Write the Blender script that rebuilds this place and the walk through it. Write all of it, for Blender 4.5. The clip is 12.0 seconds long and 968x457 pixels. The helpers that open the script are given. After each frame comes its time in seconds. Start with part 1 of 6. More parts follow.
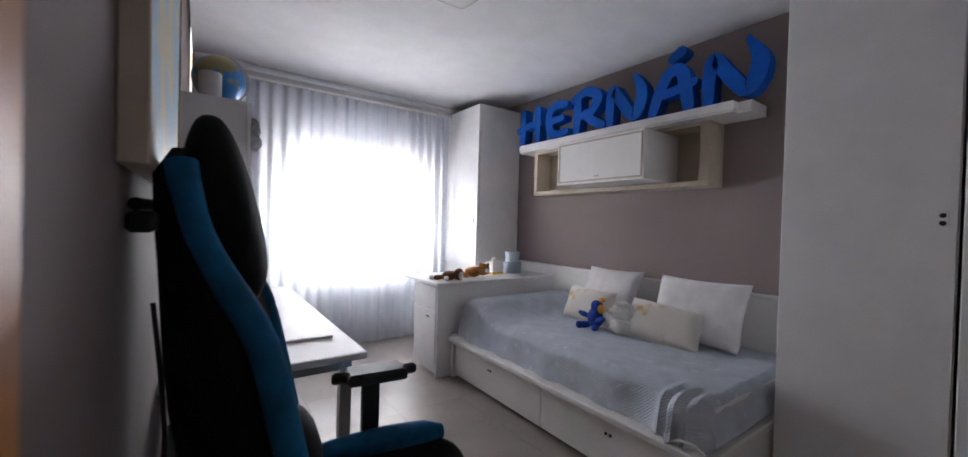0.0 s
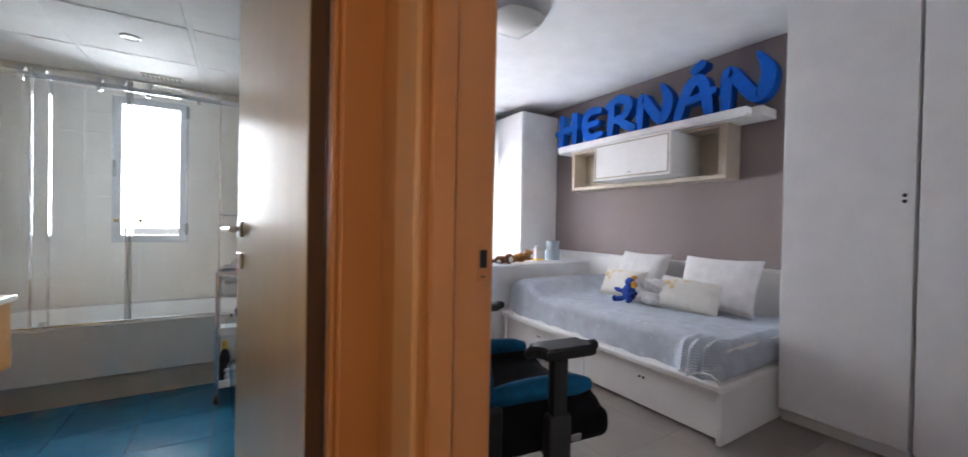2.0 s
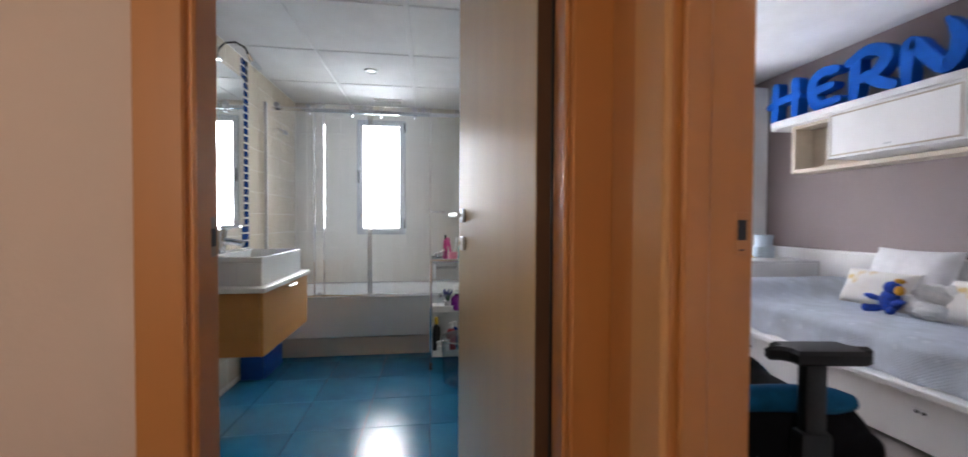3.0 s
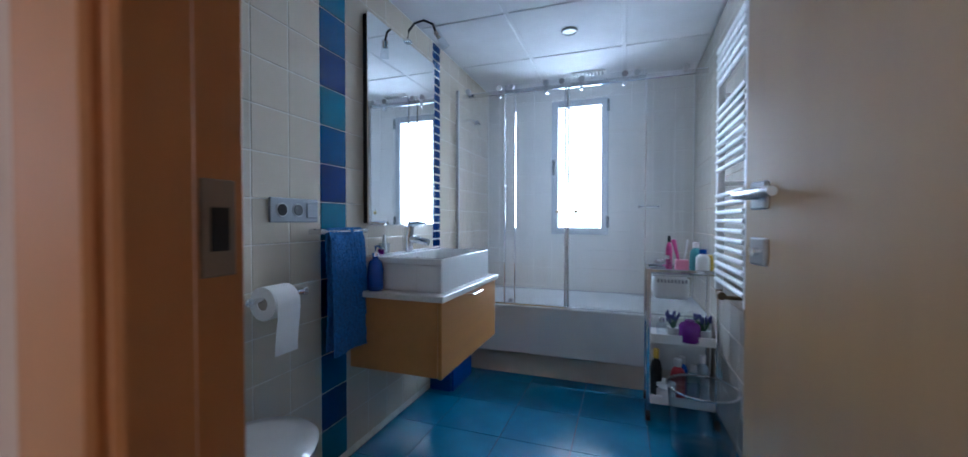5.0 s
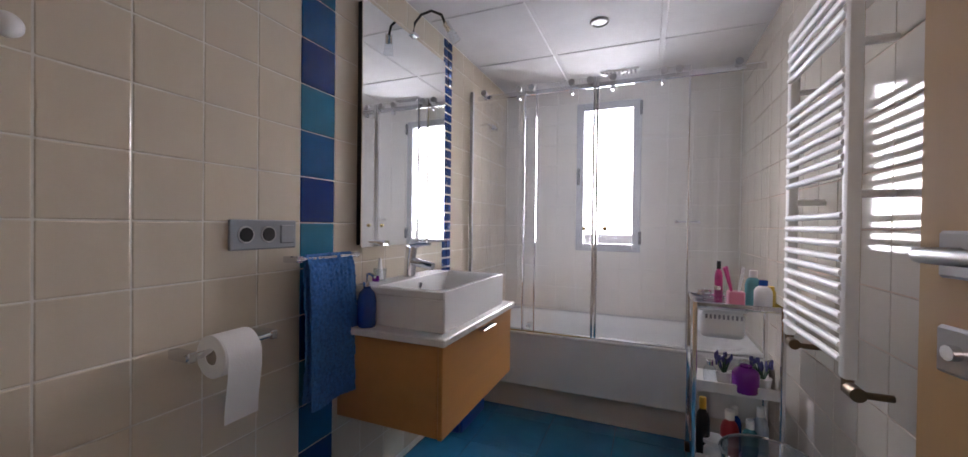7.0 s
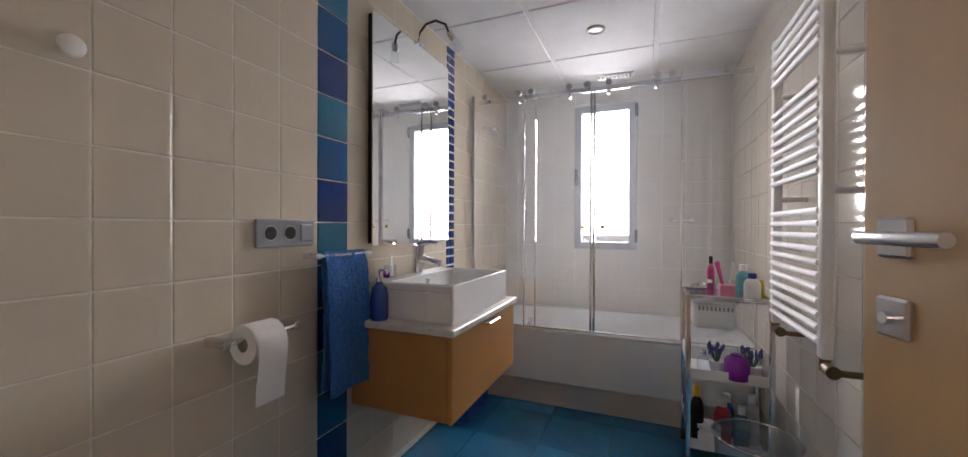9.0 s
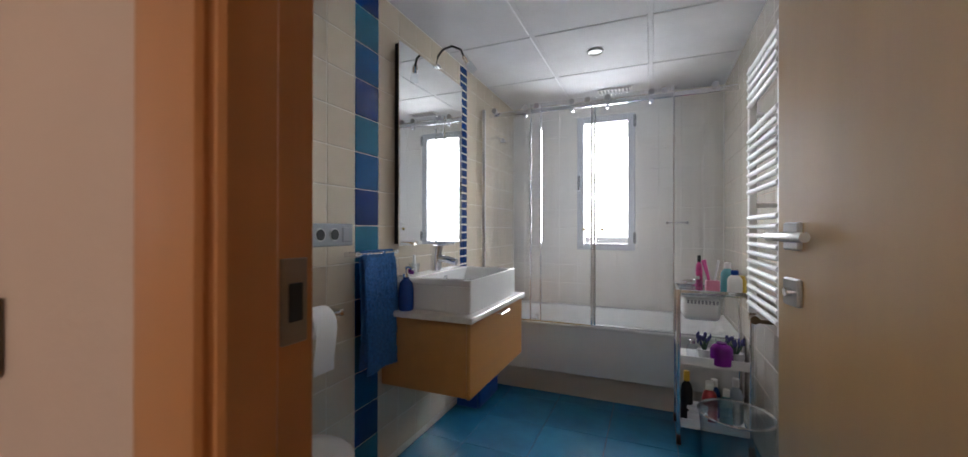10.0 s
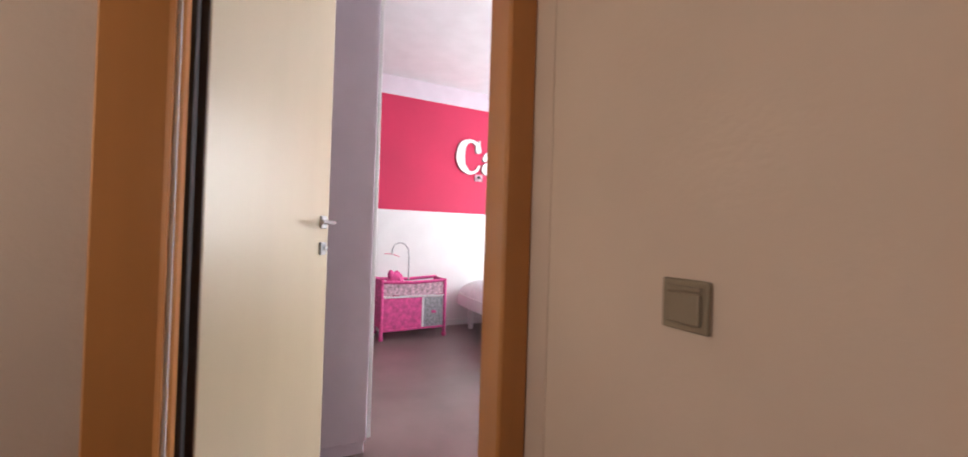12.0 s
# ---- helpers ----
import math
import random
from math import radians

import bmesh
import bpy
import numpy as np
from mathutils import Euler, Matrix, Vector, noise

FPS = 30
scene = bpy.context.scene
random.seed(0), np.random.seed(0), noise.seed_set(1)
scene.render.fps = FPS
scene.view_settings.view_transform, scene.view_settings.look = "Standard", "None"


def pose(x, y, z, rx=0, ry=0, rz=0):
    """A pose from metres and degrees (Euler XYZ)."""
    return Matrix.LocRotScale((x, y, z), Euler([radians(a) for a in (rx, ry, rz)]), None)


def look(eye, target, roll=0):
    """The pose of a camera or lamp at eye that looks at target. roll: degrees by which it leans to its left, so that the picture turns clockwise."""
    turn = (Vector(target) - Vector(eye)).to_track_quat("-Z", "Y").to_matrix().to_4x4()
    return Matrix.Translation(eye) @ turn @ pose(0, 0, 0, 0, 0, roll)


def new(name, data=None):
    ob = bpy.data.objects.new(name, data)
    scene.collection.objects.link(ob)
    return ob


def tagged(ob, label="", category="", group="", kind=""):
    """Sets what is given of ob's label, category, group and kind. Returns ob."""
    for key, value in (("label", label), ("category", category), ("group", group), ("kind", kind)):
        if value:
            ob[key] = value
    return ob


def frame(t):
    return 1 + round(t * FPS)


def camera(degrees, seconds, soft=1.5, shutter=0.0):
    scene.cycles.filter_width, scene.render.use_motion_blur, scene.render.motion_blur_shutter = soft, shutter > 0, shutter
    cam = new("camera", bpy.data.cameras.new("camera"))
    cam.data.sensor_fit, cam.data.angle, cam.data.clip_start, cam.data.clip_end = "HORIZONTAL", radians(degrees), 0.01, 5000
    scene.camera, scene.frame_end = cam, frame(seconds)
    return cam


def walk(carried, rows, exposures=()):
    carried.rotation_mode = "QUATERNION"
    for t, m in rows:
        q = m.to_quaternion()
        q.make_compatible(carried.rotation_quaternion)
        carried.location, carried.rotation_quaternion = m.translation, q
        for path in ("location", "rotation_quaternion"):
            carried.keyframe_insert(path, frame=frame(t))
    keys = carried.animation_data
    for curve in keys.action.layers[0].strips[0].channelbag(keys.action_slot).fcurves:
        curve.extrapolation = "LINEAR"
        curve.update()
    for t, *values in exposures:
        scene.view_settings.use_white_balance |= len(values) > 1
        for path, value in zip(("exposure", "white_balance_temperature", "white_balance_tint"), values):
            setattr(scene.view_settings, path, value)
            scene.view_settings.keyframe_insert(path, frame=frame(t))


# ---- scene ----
cam = camera(101.4, 12.0, shutter=0.35)
PATH = [
    (0, (-0.356, 0.148, 1.186), (0.807, 1.775, 1.159), 1.6),
    (0.5, (-0.477, 0.067, 1.15), (0.696, 1.687, 1.134), 1.8),
    (1, (-0.591, -0.024, 1.131), (0.573, 1.603, 1.116), 1.9),
    (1.5, (-0.702, -0.115, 1.109), (0.452, 1.518, 1.09), 1.8),
    (2, (-0.819, -0.192, 1.087), (0.232, 1.51, 1.066), 1.1),
    (2.5, (-0.899, -0.198, 1.061), (-0.185, 1.67, 1.032), 0.7),
    (3, (-0.932, -0.157, 1.04), (-0.662, 1.825, 1.0), 0.3),
    (4.8, (-1.049, 0.349, 1.004), (-1.601, 2.27, 0.961), -0.2),
    (5, (-1.045, 0.44, 1.012), (-1.713, 2.325, 0.973), 0.1),
    (5.5, (-1.071, 0.584, 1.041), (-1.831, 2.434, 1.003), 0.8),
    (6, (-1.098, 0.65, 1.059), (-1.858, 2.5, 1.026), 1.0),
    (6.5, (-1.11, 0.69, 1.062), (-1.87, 2.54, 1.042), 0.7),
    (7, (-1.113, 0.718, 1.083), (-1.879, 2.565, 1.065), 0.7),
    (9, (-1.104, 0.625, 1.07), (-1.86, 2.477, 1.06), 0.2),
    (9.5, (-1.072, 0.515, 1.07), (-1.819, 2.37, 1.067), 0.7),
    (10, (-1.051, 0.403, 1.07), (-1.829, 2.246, 1.073), 0.1),
    (10.5, (-1.032, 0.295, 1.088), (-2.04, 2.022, 1.087), -0.5),
    (11, (-1.059, 0.202, 1.084), (-2.412, 1.674, 1.088), -0.9),
    (11.3, (-1.097, 0.127, 1.077), (-2.63, 1.411, 1.102), 0.4),
    (11.7, (-1.201, 0.035, 1.074), (-2.922, 1.054, 1.091), 1.4),
    (12, (-1.301, -0.018, 1.062), (-3.09, 0.876, 1.084), 1.8),
]
EXPOSURES = [(0.0, -0.55, 6700, 12), (1.0, -0.15, 6650, 11), (1.6, 0.2, 6600, 10), (2.2, 0.4, 6550, 10), (3.0, 0.35, 6500, 12), (5.0, 0.13, 5000, 9), (5.6, 0.12, 5800, 14), (6.5, 0.12, 6500, 22), (7.0, 0.12, 6700, 25), (9.0, 0.2, 7000, 22), (10.0, 0.15, 6600, 15), (10.5, 0.08, 6250, 12), (11.0, 0.02, 6300, 14), (11.5, 0.08, 6400, 14), (12.0, 0.28, 6450, 10)]
walk(cam, [(t, look(eye, target, roll)) for t, eye, target, roll in PATH], EXPOSURES)

# ---- world and light ----
world = bpy.data.worlds.new("sky")
scene.world = world
world.use_nodes = True
wn = world.node_tree
sky = wn.nodes.new("ShaderNodeTexSky")
sky.sky_type, sky.sun_disc = "NISHITA", False
sky.sun_elevation, sky.sun_rotation = radians(40), radians(200)
wn.links.new(sky.outputs[0], wn.nodes["Background"].inputs[0])
wn.nodes["Background"].inputs[1].default_value = 0.12
sun = new("sun", bpy.data.lights.new("sun", "SUN"))
sun.data.energy, sun.data.angle, sun.data.color = 2.5, radians(0.5), (1.0, 0.94, 0.85)
sun.matrix_world = look((0, 0, 12), (-9, -1.5, 0))


def window_light(name, x0, x1, z0, z1, y, watts, colour, facing=-1, fall=0.0):
    lamp = new(name, bpy.data.lights.new(name, "AREA"))
    lamp.data.shape, lamp.data.size, lamp.data.size_y = "RECTANGLE", x1 - x0, z1 - z0
    lamp.data.energy, lamp.data.color = watts, colour
    c = ((x0 + x1) / 2, y, (z0 + z1) / 2)
    lamp.matrix_world = look(c, (c[0], y + facing, c[2] - fall))
    return lamp


window_light("bedroom_daylight", 0.0, 1.8, 0.5, 2.1, 4.3, 390, (0.93, 0.96, 1.0))
window_light("bathroom_daylight", -2.0, -0.7, 0.8, 2.2, 4.32, 152, (0.86, 0.94, 1.0), -1, 0.5)
# fill lamp added for the pink room, whose window is out of view
window_light("pink_room_fill", -4.6, -3.0, 0.9, 2.2, 3.28, 75, (0.97, 0.97, 1.0))
# warm fill lamp added to brighten the hall, set in an unseen window
window_light("hall_fill", -2.2, -1.5, 0.9, 2.1, -1.36, 9.5, (1.0, 0.9, 0.78), 1)

# ---- materials ----


def mat(name, colour, rough=0.5, metal=0.0, var=0.06, scale=6.0, bump=0.0, bscale=120.0, stretch=(1, 1, 1), coat=0.0, tint=None, spread=0.0):
    m = bpy.data.materials.new(name)
    m.use_nodes = True
    t = m.node_tree
    n, l = t.nodes, t.links
    b = n["Principled BSDF"]
    b.inputs["Roughness"].default_value, b.inputs["Metallic"].default_value = rough, metal
    b.inputs["Coat Weight"].default_value = coat
    tc, mp = n.new("ShaderNodeTexCoord"), n.new("ShaderNodeMapping")
    mp.inputs["Scale"].default_value = stretch
    l.new(tc.outputs["Object"], mp.inputs[0])
    nz = n.new("ShaderNodeTexNoise")
    nz.inputs["Scale"].default_value, nz.inputs["Detail"].default_value = scale, 6
    l.new(mp.outputs[0], nz.inputs["Vector"])
    rp = n.new("ShaderNodeValToRGB")
    c2 = tint or [c * (1 - 3 * var) for c in colour]
    rp.color_ramp.elements[0].position, rp.color_ramp.elements[1].position = 0.3, 0.7
    rp.color_ramp.elements[0].color = (*c2, 1)
    rp.color_ramp.elements[1].color = (*[min(1, c * (1 + var)) for c in colour], 1)
    l.new(nz.outputs["Fac"], rp.inputs[0])
    out = rp.outputs[0]
    if spread:
        oi, hs = n.new("ShaderNodeObjectInfo"), n.new("ShaderNodeHueSaturation")
        mr = n.new("ShaderNodeMapRange")
        mr.inputs["To Min"].default_value, mr.inputs["To Max"].default_value = 1 - spread, 1 + spread
        l.new(oi.outputs["Random"], mr.inputs[0])
        l.new(mr.outputs[0], hs.inputs["Value"])
        l.new(out, hs.inputs["Color"])
        out = hs.outputs[0]
    l.new(out, b.inputs["Base Color"])
    rr = n.new("ShaderNodeMapRange")
    rr.inputs["To Min"].default_value, rr.inputs["To Max"].default_value = max(0.02, rough * 0.85), min(1, rough * 1.15)
    l.new(nz.outputs["Fac"], rr.inputs[0])
    l.new(rr.outputs[0], b.inputs["Roughness"])
    if bump:
        n2, bp = n.new("ShaderNodeTexNoise"), n.new("ShaderNodeBump")
        n2.inputs["Scale"].default_value, n2.inputs["Detail"].default_value = bscale, 4
        l.new(mp.outputs[0], n2.inputs["Vector"])
        bp.inputs["Strength"].default_value, bp.inputs["Distance"].default_value = bump, 0.004
        l.new(n2.outputs["Fac"], bp.inputs["Height"])
        l.new(bp.outputs[0], b.inputs["Normal"])
    return m


def glass_mat(name, colour=(1, 1, 1), rough=0.02, gloss=0.08):
    m = bpy.data.materials.new(name)
    m.use_nodes = True
    t = m.node_tree
    n, l = t.nodes, t.links
    n.remove(n["Principled BSDF"])
    tr, gl, mx, fr = n.new("ShaderNodeBsdfTransparent"), n.new("ShaderNodeBsdfGlossy"), n.new("ShaderNodeMixShader"), n.new("ShaderNodeLayerWeight")
    tr.inputs[0].default_value = (*colour, 1)
    gl.inputs["Roughness"].default_value = rough
    fr.inputs[0].default_value = 0.5
    pw, ml, ad = n.new("ShaderNodeMath"), n.new("ShaderNodeMath"), n.new("ShaderNodeMath")
    pw.operation, ml.operation, ad.operation = "POWER", "MULTIPLY", "ADD"
    pw.inputs[1].default_value, ml.inputs[1].default_value, ad.inputs[1].default_value = 4.0, 0.7, gloss * 0.5
    l.new(fr.outputs["Facing"], pw.inputs[0])
    l.new(pw.outputs[0], ml.inputs[0])
    l.new(ml.outputs[0], ad.inputs[0])
    l.new(ad.outputs[0], mx.inputs[0])
    l.new(tr.outputs[0], mx.inputs[1])
    l.new(gl.outputs[0], mx.inputs[2])
    l.new(mx.outputs[0], n["Material Output"].inputs[0])
    return m


def hazed_glass(name, haze):
    """Clear glass with a thin uneven film that scatters light."""
    m = glass_mat(name)
    n, l = m.node_tree.nodes, m.node_tree.links
    clear = n["Material Output"].inputs[0].links[0].from_socket
    df, tl, ad, mx = n.new("ShaderNodeBsdfDiffuse"), n.new("ShaderNodeBsdfTranslucent"), n.new("ShaderNodeMixShader"), n.new("ShaderNodeMixShader")
    tc, mp, nz, mr = n.new("ShaderNodeTexCoord"), n.new("ShaderNodeMapping"), n.new("ShaderNodeTexNoise"), n.new("ShaderNodeMapRange")
    df.inputs[0].default_value = tl.inputs[0].default_value = (0.75, 0.8, 0.86, 1)
    mp.inputs["Scale"].default_value = (9, 9, 1.5)
    nz.inputs["Scale"].default_value, nz.inputs["Detail"].default_value = 2.0, 5
    mr.inputs["To Min"].default_value, mr.inputs["To Max"].default_value = haze * 0.4, haze * 1.6
    l.new(tc.outputs["Object"], mp.inputs[0])
    l.new(mp.outputs[0], nz.inputs["Vector"])
    l.new(nz.outputs["Fac"], mr.inputs[0])
    ad.inputs[0].default_value = 0.7
    l.new(df.outputs[0], ad.inputs[1])
    l.new(tl.outputs[0], ad.inputs[2])
    l.new(mr.outputs[0], mx.inputs[0])
    l.new(clear, mx.inputs[1])
    l.new(ad.outputs[0], mx.inputs[2])
    l.new(mx.outputs[0], n["Material Output"].inputs[0])
    return m


def sheer_mat(name, colour, clear):
    m = bpy.data.materials.new(name)
    m.use_nodes = True
    t = m.node_tree
    n, l = t.nodes, t.links
    n.remove(n["Principled BSDF"])
    tl, df, tr = n.new("ShaderNodeBsdfTranslucent"), n.new("ShaderNodeBsdfDiffuse"), n.new("ShaderNodeBsdfTransparent")
    a, b = n.new("ShaderNodeMixShader"), n.new("ShaderNodeMixShader")
    tl.inputs[0].default_value = df.inputs[0].default_value = (*colour, 1)
    wv, tc = n.new("ShaderNodeTexNoise"), n.new("ShaderNodeTexCoord")
    wv.inputs["Scale"].default_value = 260
    l.new(tc.outputs["Object"], wv.inputs["Vector"])
    mr = n.new("ShaderNodeMapRange")
    mr.inputs["To Min"].default_value, mr.inputs["To Max"].default_value = clear - 0.12, clear + 0.12
    l.new(wv.outputs["Fac"], mr.inputs[0])
    a.inputs[0].default_value = 0.45
    l.new(tl.outputs[0], a.inputs[1])
    l.new(df.outputs[0], a.inputs[2])
    l.new(mr.outputs[0], b.inputs[0])
    l.new(a.outputs[0], b.inputs[1])
    l.new(tr.outputs[0], b.inputs[2])
    l.new(b.outputs[0], n["Material Output"].inputs[0])
    return m


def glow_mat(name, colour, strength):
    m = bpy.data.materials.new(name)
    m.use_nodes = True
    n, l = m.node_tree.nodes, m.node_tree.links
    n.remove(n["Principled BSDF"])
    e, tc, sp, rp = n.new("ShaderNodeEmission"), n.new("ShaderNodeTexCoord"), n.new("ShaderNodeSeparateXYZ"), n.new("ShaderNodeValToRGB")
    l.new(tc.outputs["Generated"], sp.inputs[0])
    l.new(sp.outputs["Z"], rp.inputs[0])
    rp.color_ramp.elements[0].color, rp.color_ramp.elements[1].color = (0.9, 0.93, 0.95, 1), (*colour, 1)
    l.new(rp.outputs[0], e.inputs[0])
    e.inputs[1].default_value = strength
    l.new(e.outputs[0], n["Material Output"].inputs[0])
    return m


M = {
    "ceiling": mat("ceiling_paint", (0.78, 0.78, 0.8), 0.9, bump=0.08, var=0.02),
    "grey_wall": mat("pale_grey_paint", (0.62, 0.61, 0.62), 0.85, bump=0.12, var=0.03, scale=2),
    "taupe": mat("taupe_paint", (0.25, 0.2, 0.195), 0.8, bump=0.15, var=0.03, scale=2),
    "cream": mat("cream_paint", (0.62, 0.47, 0.37), 0.85, bump=0.2, bscale=70, var=0.04, scale=1.5),
    "pink": mat("pink_paint", (0.62, 0.03, 0.1), 0.7, var=0.03, scale=2),
    "lilac": mat("lilac_paint", (0.75, 0.65, 0.72), 0.8, var=0.02),
    "white": mat("white_lacquer", (0.82, 0.81, 0.8), 0.4, var=0.015, bump=0.02, bscale=40),
    "white2": mat("white_melamine", (0.81, 0.81, 0.82), 0.42, var=0.02, bump=0.03, bscale=300),
    "oak": mat("pale_oak_laminate", (0.52, 0.44, 0.35), 0.5, var=0.03, scale=3, stretch=(5, 0.5, 5), bump=0.04),
    "frame": mat("orange_beech_veneer", (0.48, 0.19, 0.05), 0.36, var=0.022, scale=3, stretch=(6, 6, 0.3), bump=0.03, bscale=60, coat=0.2),
    "frame_pale": mat("pale_beech_veneer", (0.6, 0.3, 0.11), 0.36, var=0.022, scale=3, stretch=(6, 6, 0.3), bump=0.03, bscale=60, coat=0.2),
    "dark_edge": mat("dark_brown_edge", (0.11, 0.055, 0.028), 0.5, var=0.06, scale=4, stretch=(6, 6, 0.4)),
    "old_brass": mat("tarnished_brass", (0.2, 0.14, 0.08), 0.4, 0.8, var=0.1),
    "leaf": mat("beech_door_veneer", (0.56, 0.385, 0.2), 0.3, var=0.03, scale=2.5, stretch=(5, 5, 0.4), bump=0.03, bscale=60, coat=1.0),
    "leaf2": mat("maple_door_veneer", (0.55, 0.45, 0.3), 0.35, var=0.025, scale=1.6, stretch=(3, 3, 0.5), bump=0.03),
    "vanity": mat("honey_oak_veneer", (0.55, 0.255, 0.075), 0.38, var=0.03, scale=3, stretch=(5, 0.5, 5), bump=0.02),
    "tile": mat("cream_glazed_tile", (0.68, 0.6, 0.48), 0.11, var=0.02, scale=3, bump=0.05, bscale=18, spread=0.025),
    "tileE": mat("cream_glazed_tile_rest", (0.66, 0.61, 0.53), 0.07, var=0.02, scale=3, bump=0.05, bscale=14),
    "grout": mat("tile_grout", (0.78, 0.75, 0.68), 0.8, var=0.05, scale=20),
    "blue1": mat("navy_tile", (0.0, 0.03, 0.17), 0.1, var=0.08, scale=5),
    "blue2": mat("blue_tile", (0.0, 0.085, 0.25), 0.1, var=0.08, scale=5),
    "blue3": mat("teal_tile", (0.015, 0.15, 0.25), 0.1, var=0.08, scale=5),
    "floor_blue": mat("blue_floor_tile", (0.02, 0.2, 0.36), 0.2, var=0.1, scale=4, bump=0.06, bscale=30, spread=0.05),
    "floor_grout": mat("dark_floor_grout", (0.05, 0.12, 0.18), 0.8),
    "floor_tan": mat("taupe_floor_tile", (0.27, 0.235, 0.215), 0.32, var=0.06, scale=3, bump=0.05, bscale=40, spread=0.03),
    "floor_tan_grout": mat("taupe_grout", (0.25, 0.217, 0.198), 0.8),
    "floor_c": mat("mauve_floor", (0.2, 0.14, 0.135), 0.32, var=0.08, scale=3),
    "chrome": mat("chrome", (0.8, 0.8, 0.82), 0.1, 1.0, var=0.02),
    "steel": mat("brushed_steel", (0.55, 0.55, 0.56), 0.3, 1.0, var=0.05),
    "alu": mat("grey_aluminium", (0.36, 0.36, 0.37), 0.45, 0.7, var=0.04),
    "silver_plastic": mat("silver_plastic", (0.3, 0.32, 0.35), 0.4, 0.3, var=0.04),
    "taupe_plastic": mat("taupe_plastic", (0.25, 0.19, 0.13), 0.4, 0.2, var=0.04),
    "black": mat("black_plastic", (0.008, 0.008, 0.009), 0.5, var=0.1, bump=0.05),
    "black_fabric": mat("black_upholstery", (0.006, 0.006, 0.008), 0.9, var=0.15, scale=30, bump=0.2, bscale=500),
    "blue_fabric": mat("blue_upholstery", (0.006, 0.1, 0.22), 0.8, var=0.1, scale=30, bump=0.2, bscale=500),
    "letter": mat("royal_blue_foam", (0.001, 0.075, 0.36), 0.75, var=0.06, scale=20, bump=0.08, bscale=200),
    "white_fabric": mat("white_cotton", (0.82, 0.81, 0.82), 0.9, var=0.04, scale=12, bump=0.25, bscale=90),
    "star_fabric": mat("cream_print_cotton", (0.74, 0.71, 0.66), 0.9, var=0.03, scale=7, bump=0.2, bscale=90, tint=(0.66, 0.48, 0.22)),
    "plush_blue": mat("blue_plush", (0.01, 0.06, 0.42), 0.95, var=0.2, scale=60, bump=0.6, bscale=220),
    "plush_tan": mat("tan_plush", (0.5, 0.24, 0.08), 0.95, var=0.15, scale=50, bump=0.6, bscale=220),
    "plush_brown": mat("brown_plush", (0.2, 0.07, 0.03), 0.95, var=0.15, scale=50, bump=0.6, bscale=220),
    "plush_white": mat("white_plush", (0.72, 0.71, 0.7), 0.95, var=0.05, scale=30, bump=0.5, bscale=160),
    "orange": mat("orange_felt", (0.75, 0.35, 0.03), 0.9, var=0.1),
    "ceramic": mat("white_ceramic", (0.8, 0.8, 0.79), 0.08, var=0.01),
    "acrylic": mat("white_acrylic", (0.76, 0.76, 0.75), 0.15, var=0.01),
    "stone": mat("white_worktop", (0.7, 0.68, 0.64), 0.3, var=0.03, scale=60),
    "towel": mat("blue_terry", (0.04, 0.19, 0.52), 1.0, var=0.12, scale=90, bump=1.0, bscale=330),
    "paper": mat("toilet_paper", (0.82, 0.81, 0.8), 0.95, var=0.02, bump=0.2, bscale=200),
    "card": mat("grey_cardboard", (0.3, 0.26, 0.22), 0.9),
    "mirror": mat("mirror_silver", (0.9, 0.91, 0.9), 0.01, 1.0, var=0.0),
    "glass": glass_mat("clear_glass"),
    "screen_glass": hazed_glass("limescaled_glass", 0.05),
    "frost": glass_mat("tinted_glass", (0.93, 0.96, 0.98), 0.05, 0.12),
    "blue_glass": mat("blue_glass", (0.01, 0.06, 0.3), 0.08, var=0.05, coat=0.5),
    "blue_plastic": mat("blue_plastic", (0.0, 0.09, 0.42), 0.45, var=0.05),
    "purple": mat("purple_glass", (0.22, 0.02, 0.3), 0.1, var=0.05),
    "pink_plastic": mat("pink_plastic", (0.75, 0.25, 0.36), 0.35, var=0.04),
    "pink_cloth": mat("pink_cloth", (0.72, 0.09, 0.3), 0.8, var=0.12, scale=25, bump=0.15),
    "pink_pale": mat("pale_pink_print", (0.66, 0.42, 0.5), 0.85, var=0.2, scale=40),
    "grey_cloth": mat("grey_cloth", (0.36, 0.35, 0.38), 0.85, var=0.15, scale=40),
    "green": mat("green_leaves", (0.05, 0.12, 0.08), 0.7, var=0.2, scale=40),
    "lavender": mat("lavender_flowers", (0.09, 0.09, 0.3), 0.8, var=0.2, scale=60),
    "yellow": mat("yellow_plastic", (0.75, 0.5, 0.06), 0.4, var=0.05),
    "red": mat("red_plastic", (0.5, 0.04, 0.05), 0.4, var=0.05),
    "teal": mat("teal_liquid", (0.12, 0.38, 0.42), 0.2, var=0.05),
    "pale_blue": mat("pale_blue_card", (0.45, 0.53, 0.6), 0.7, var=0.03),
    "map": mat("map_print", (0.33, 0.5, 0.6), 0.5, var=0.05, scale=5, tint=(0.6, 0.55, 0.38)),
    "globe": mat("globe_print", (0.03, 0.2, 0.5), 0.3, var=0.08, scale=6, tint=(0.35, 0.3, 0.12)),
    "brass": mat("gold_trim", (0.75, 0.55, 0.22), 0.25, 1.0, var=0.05),
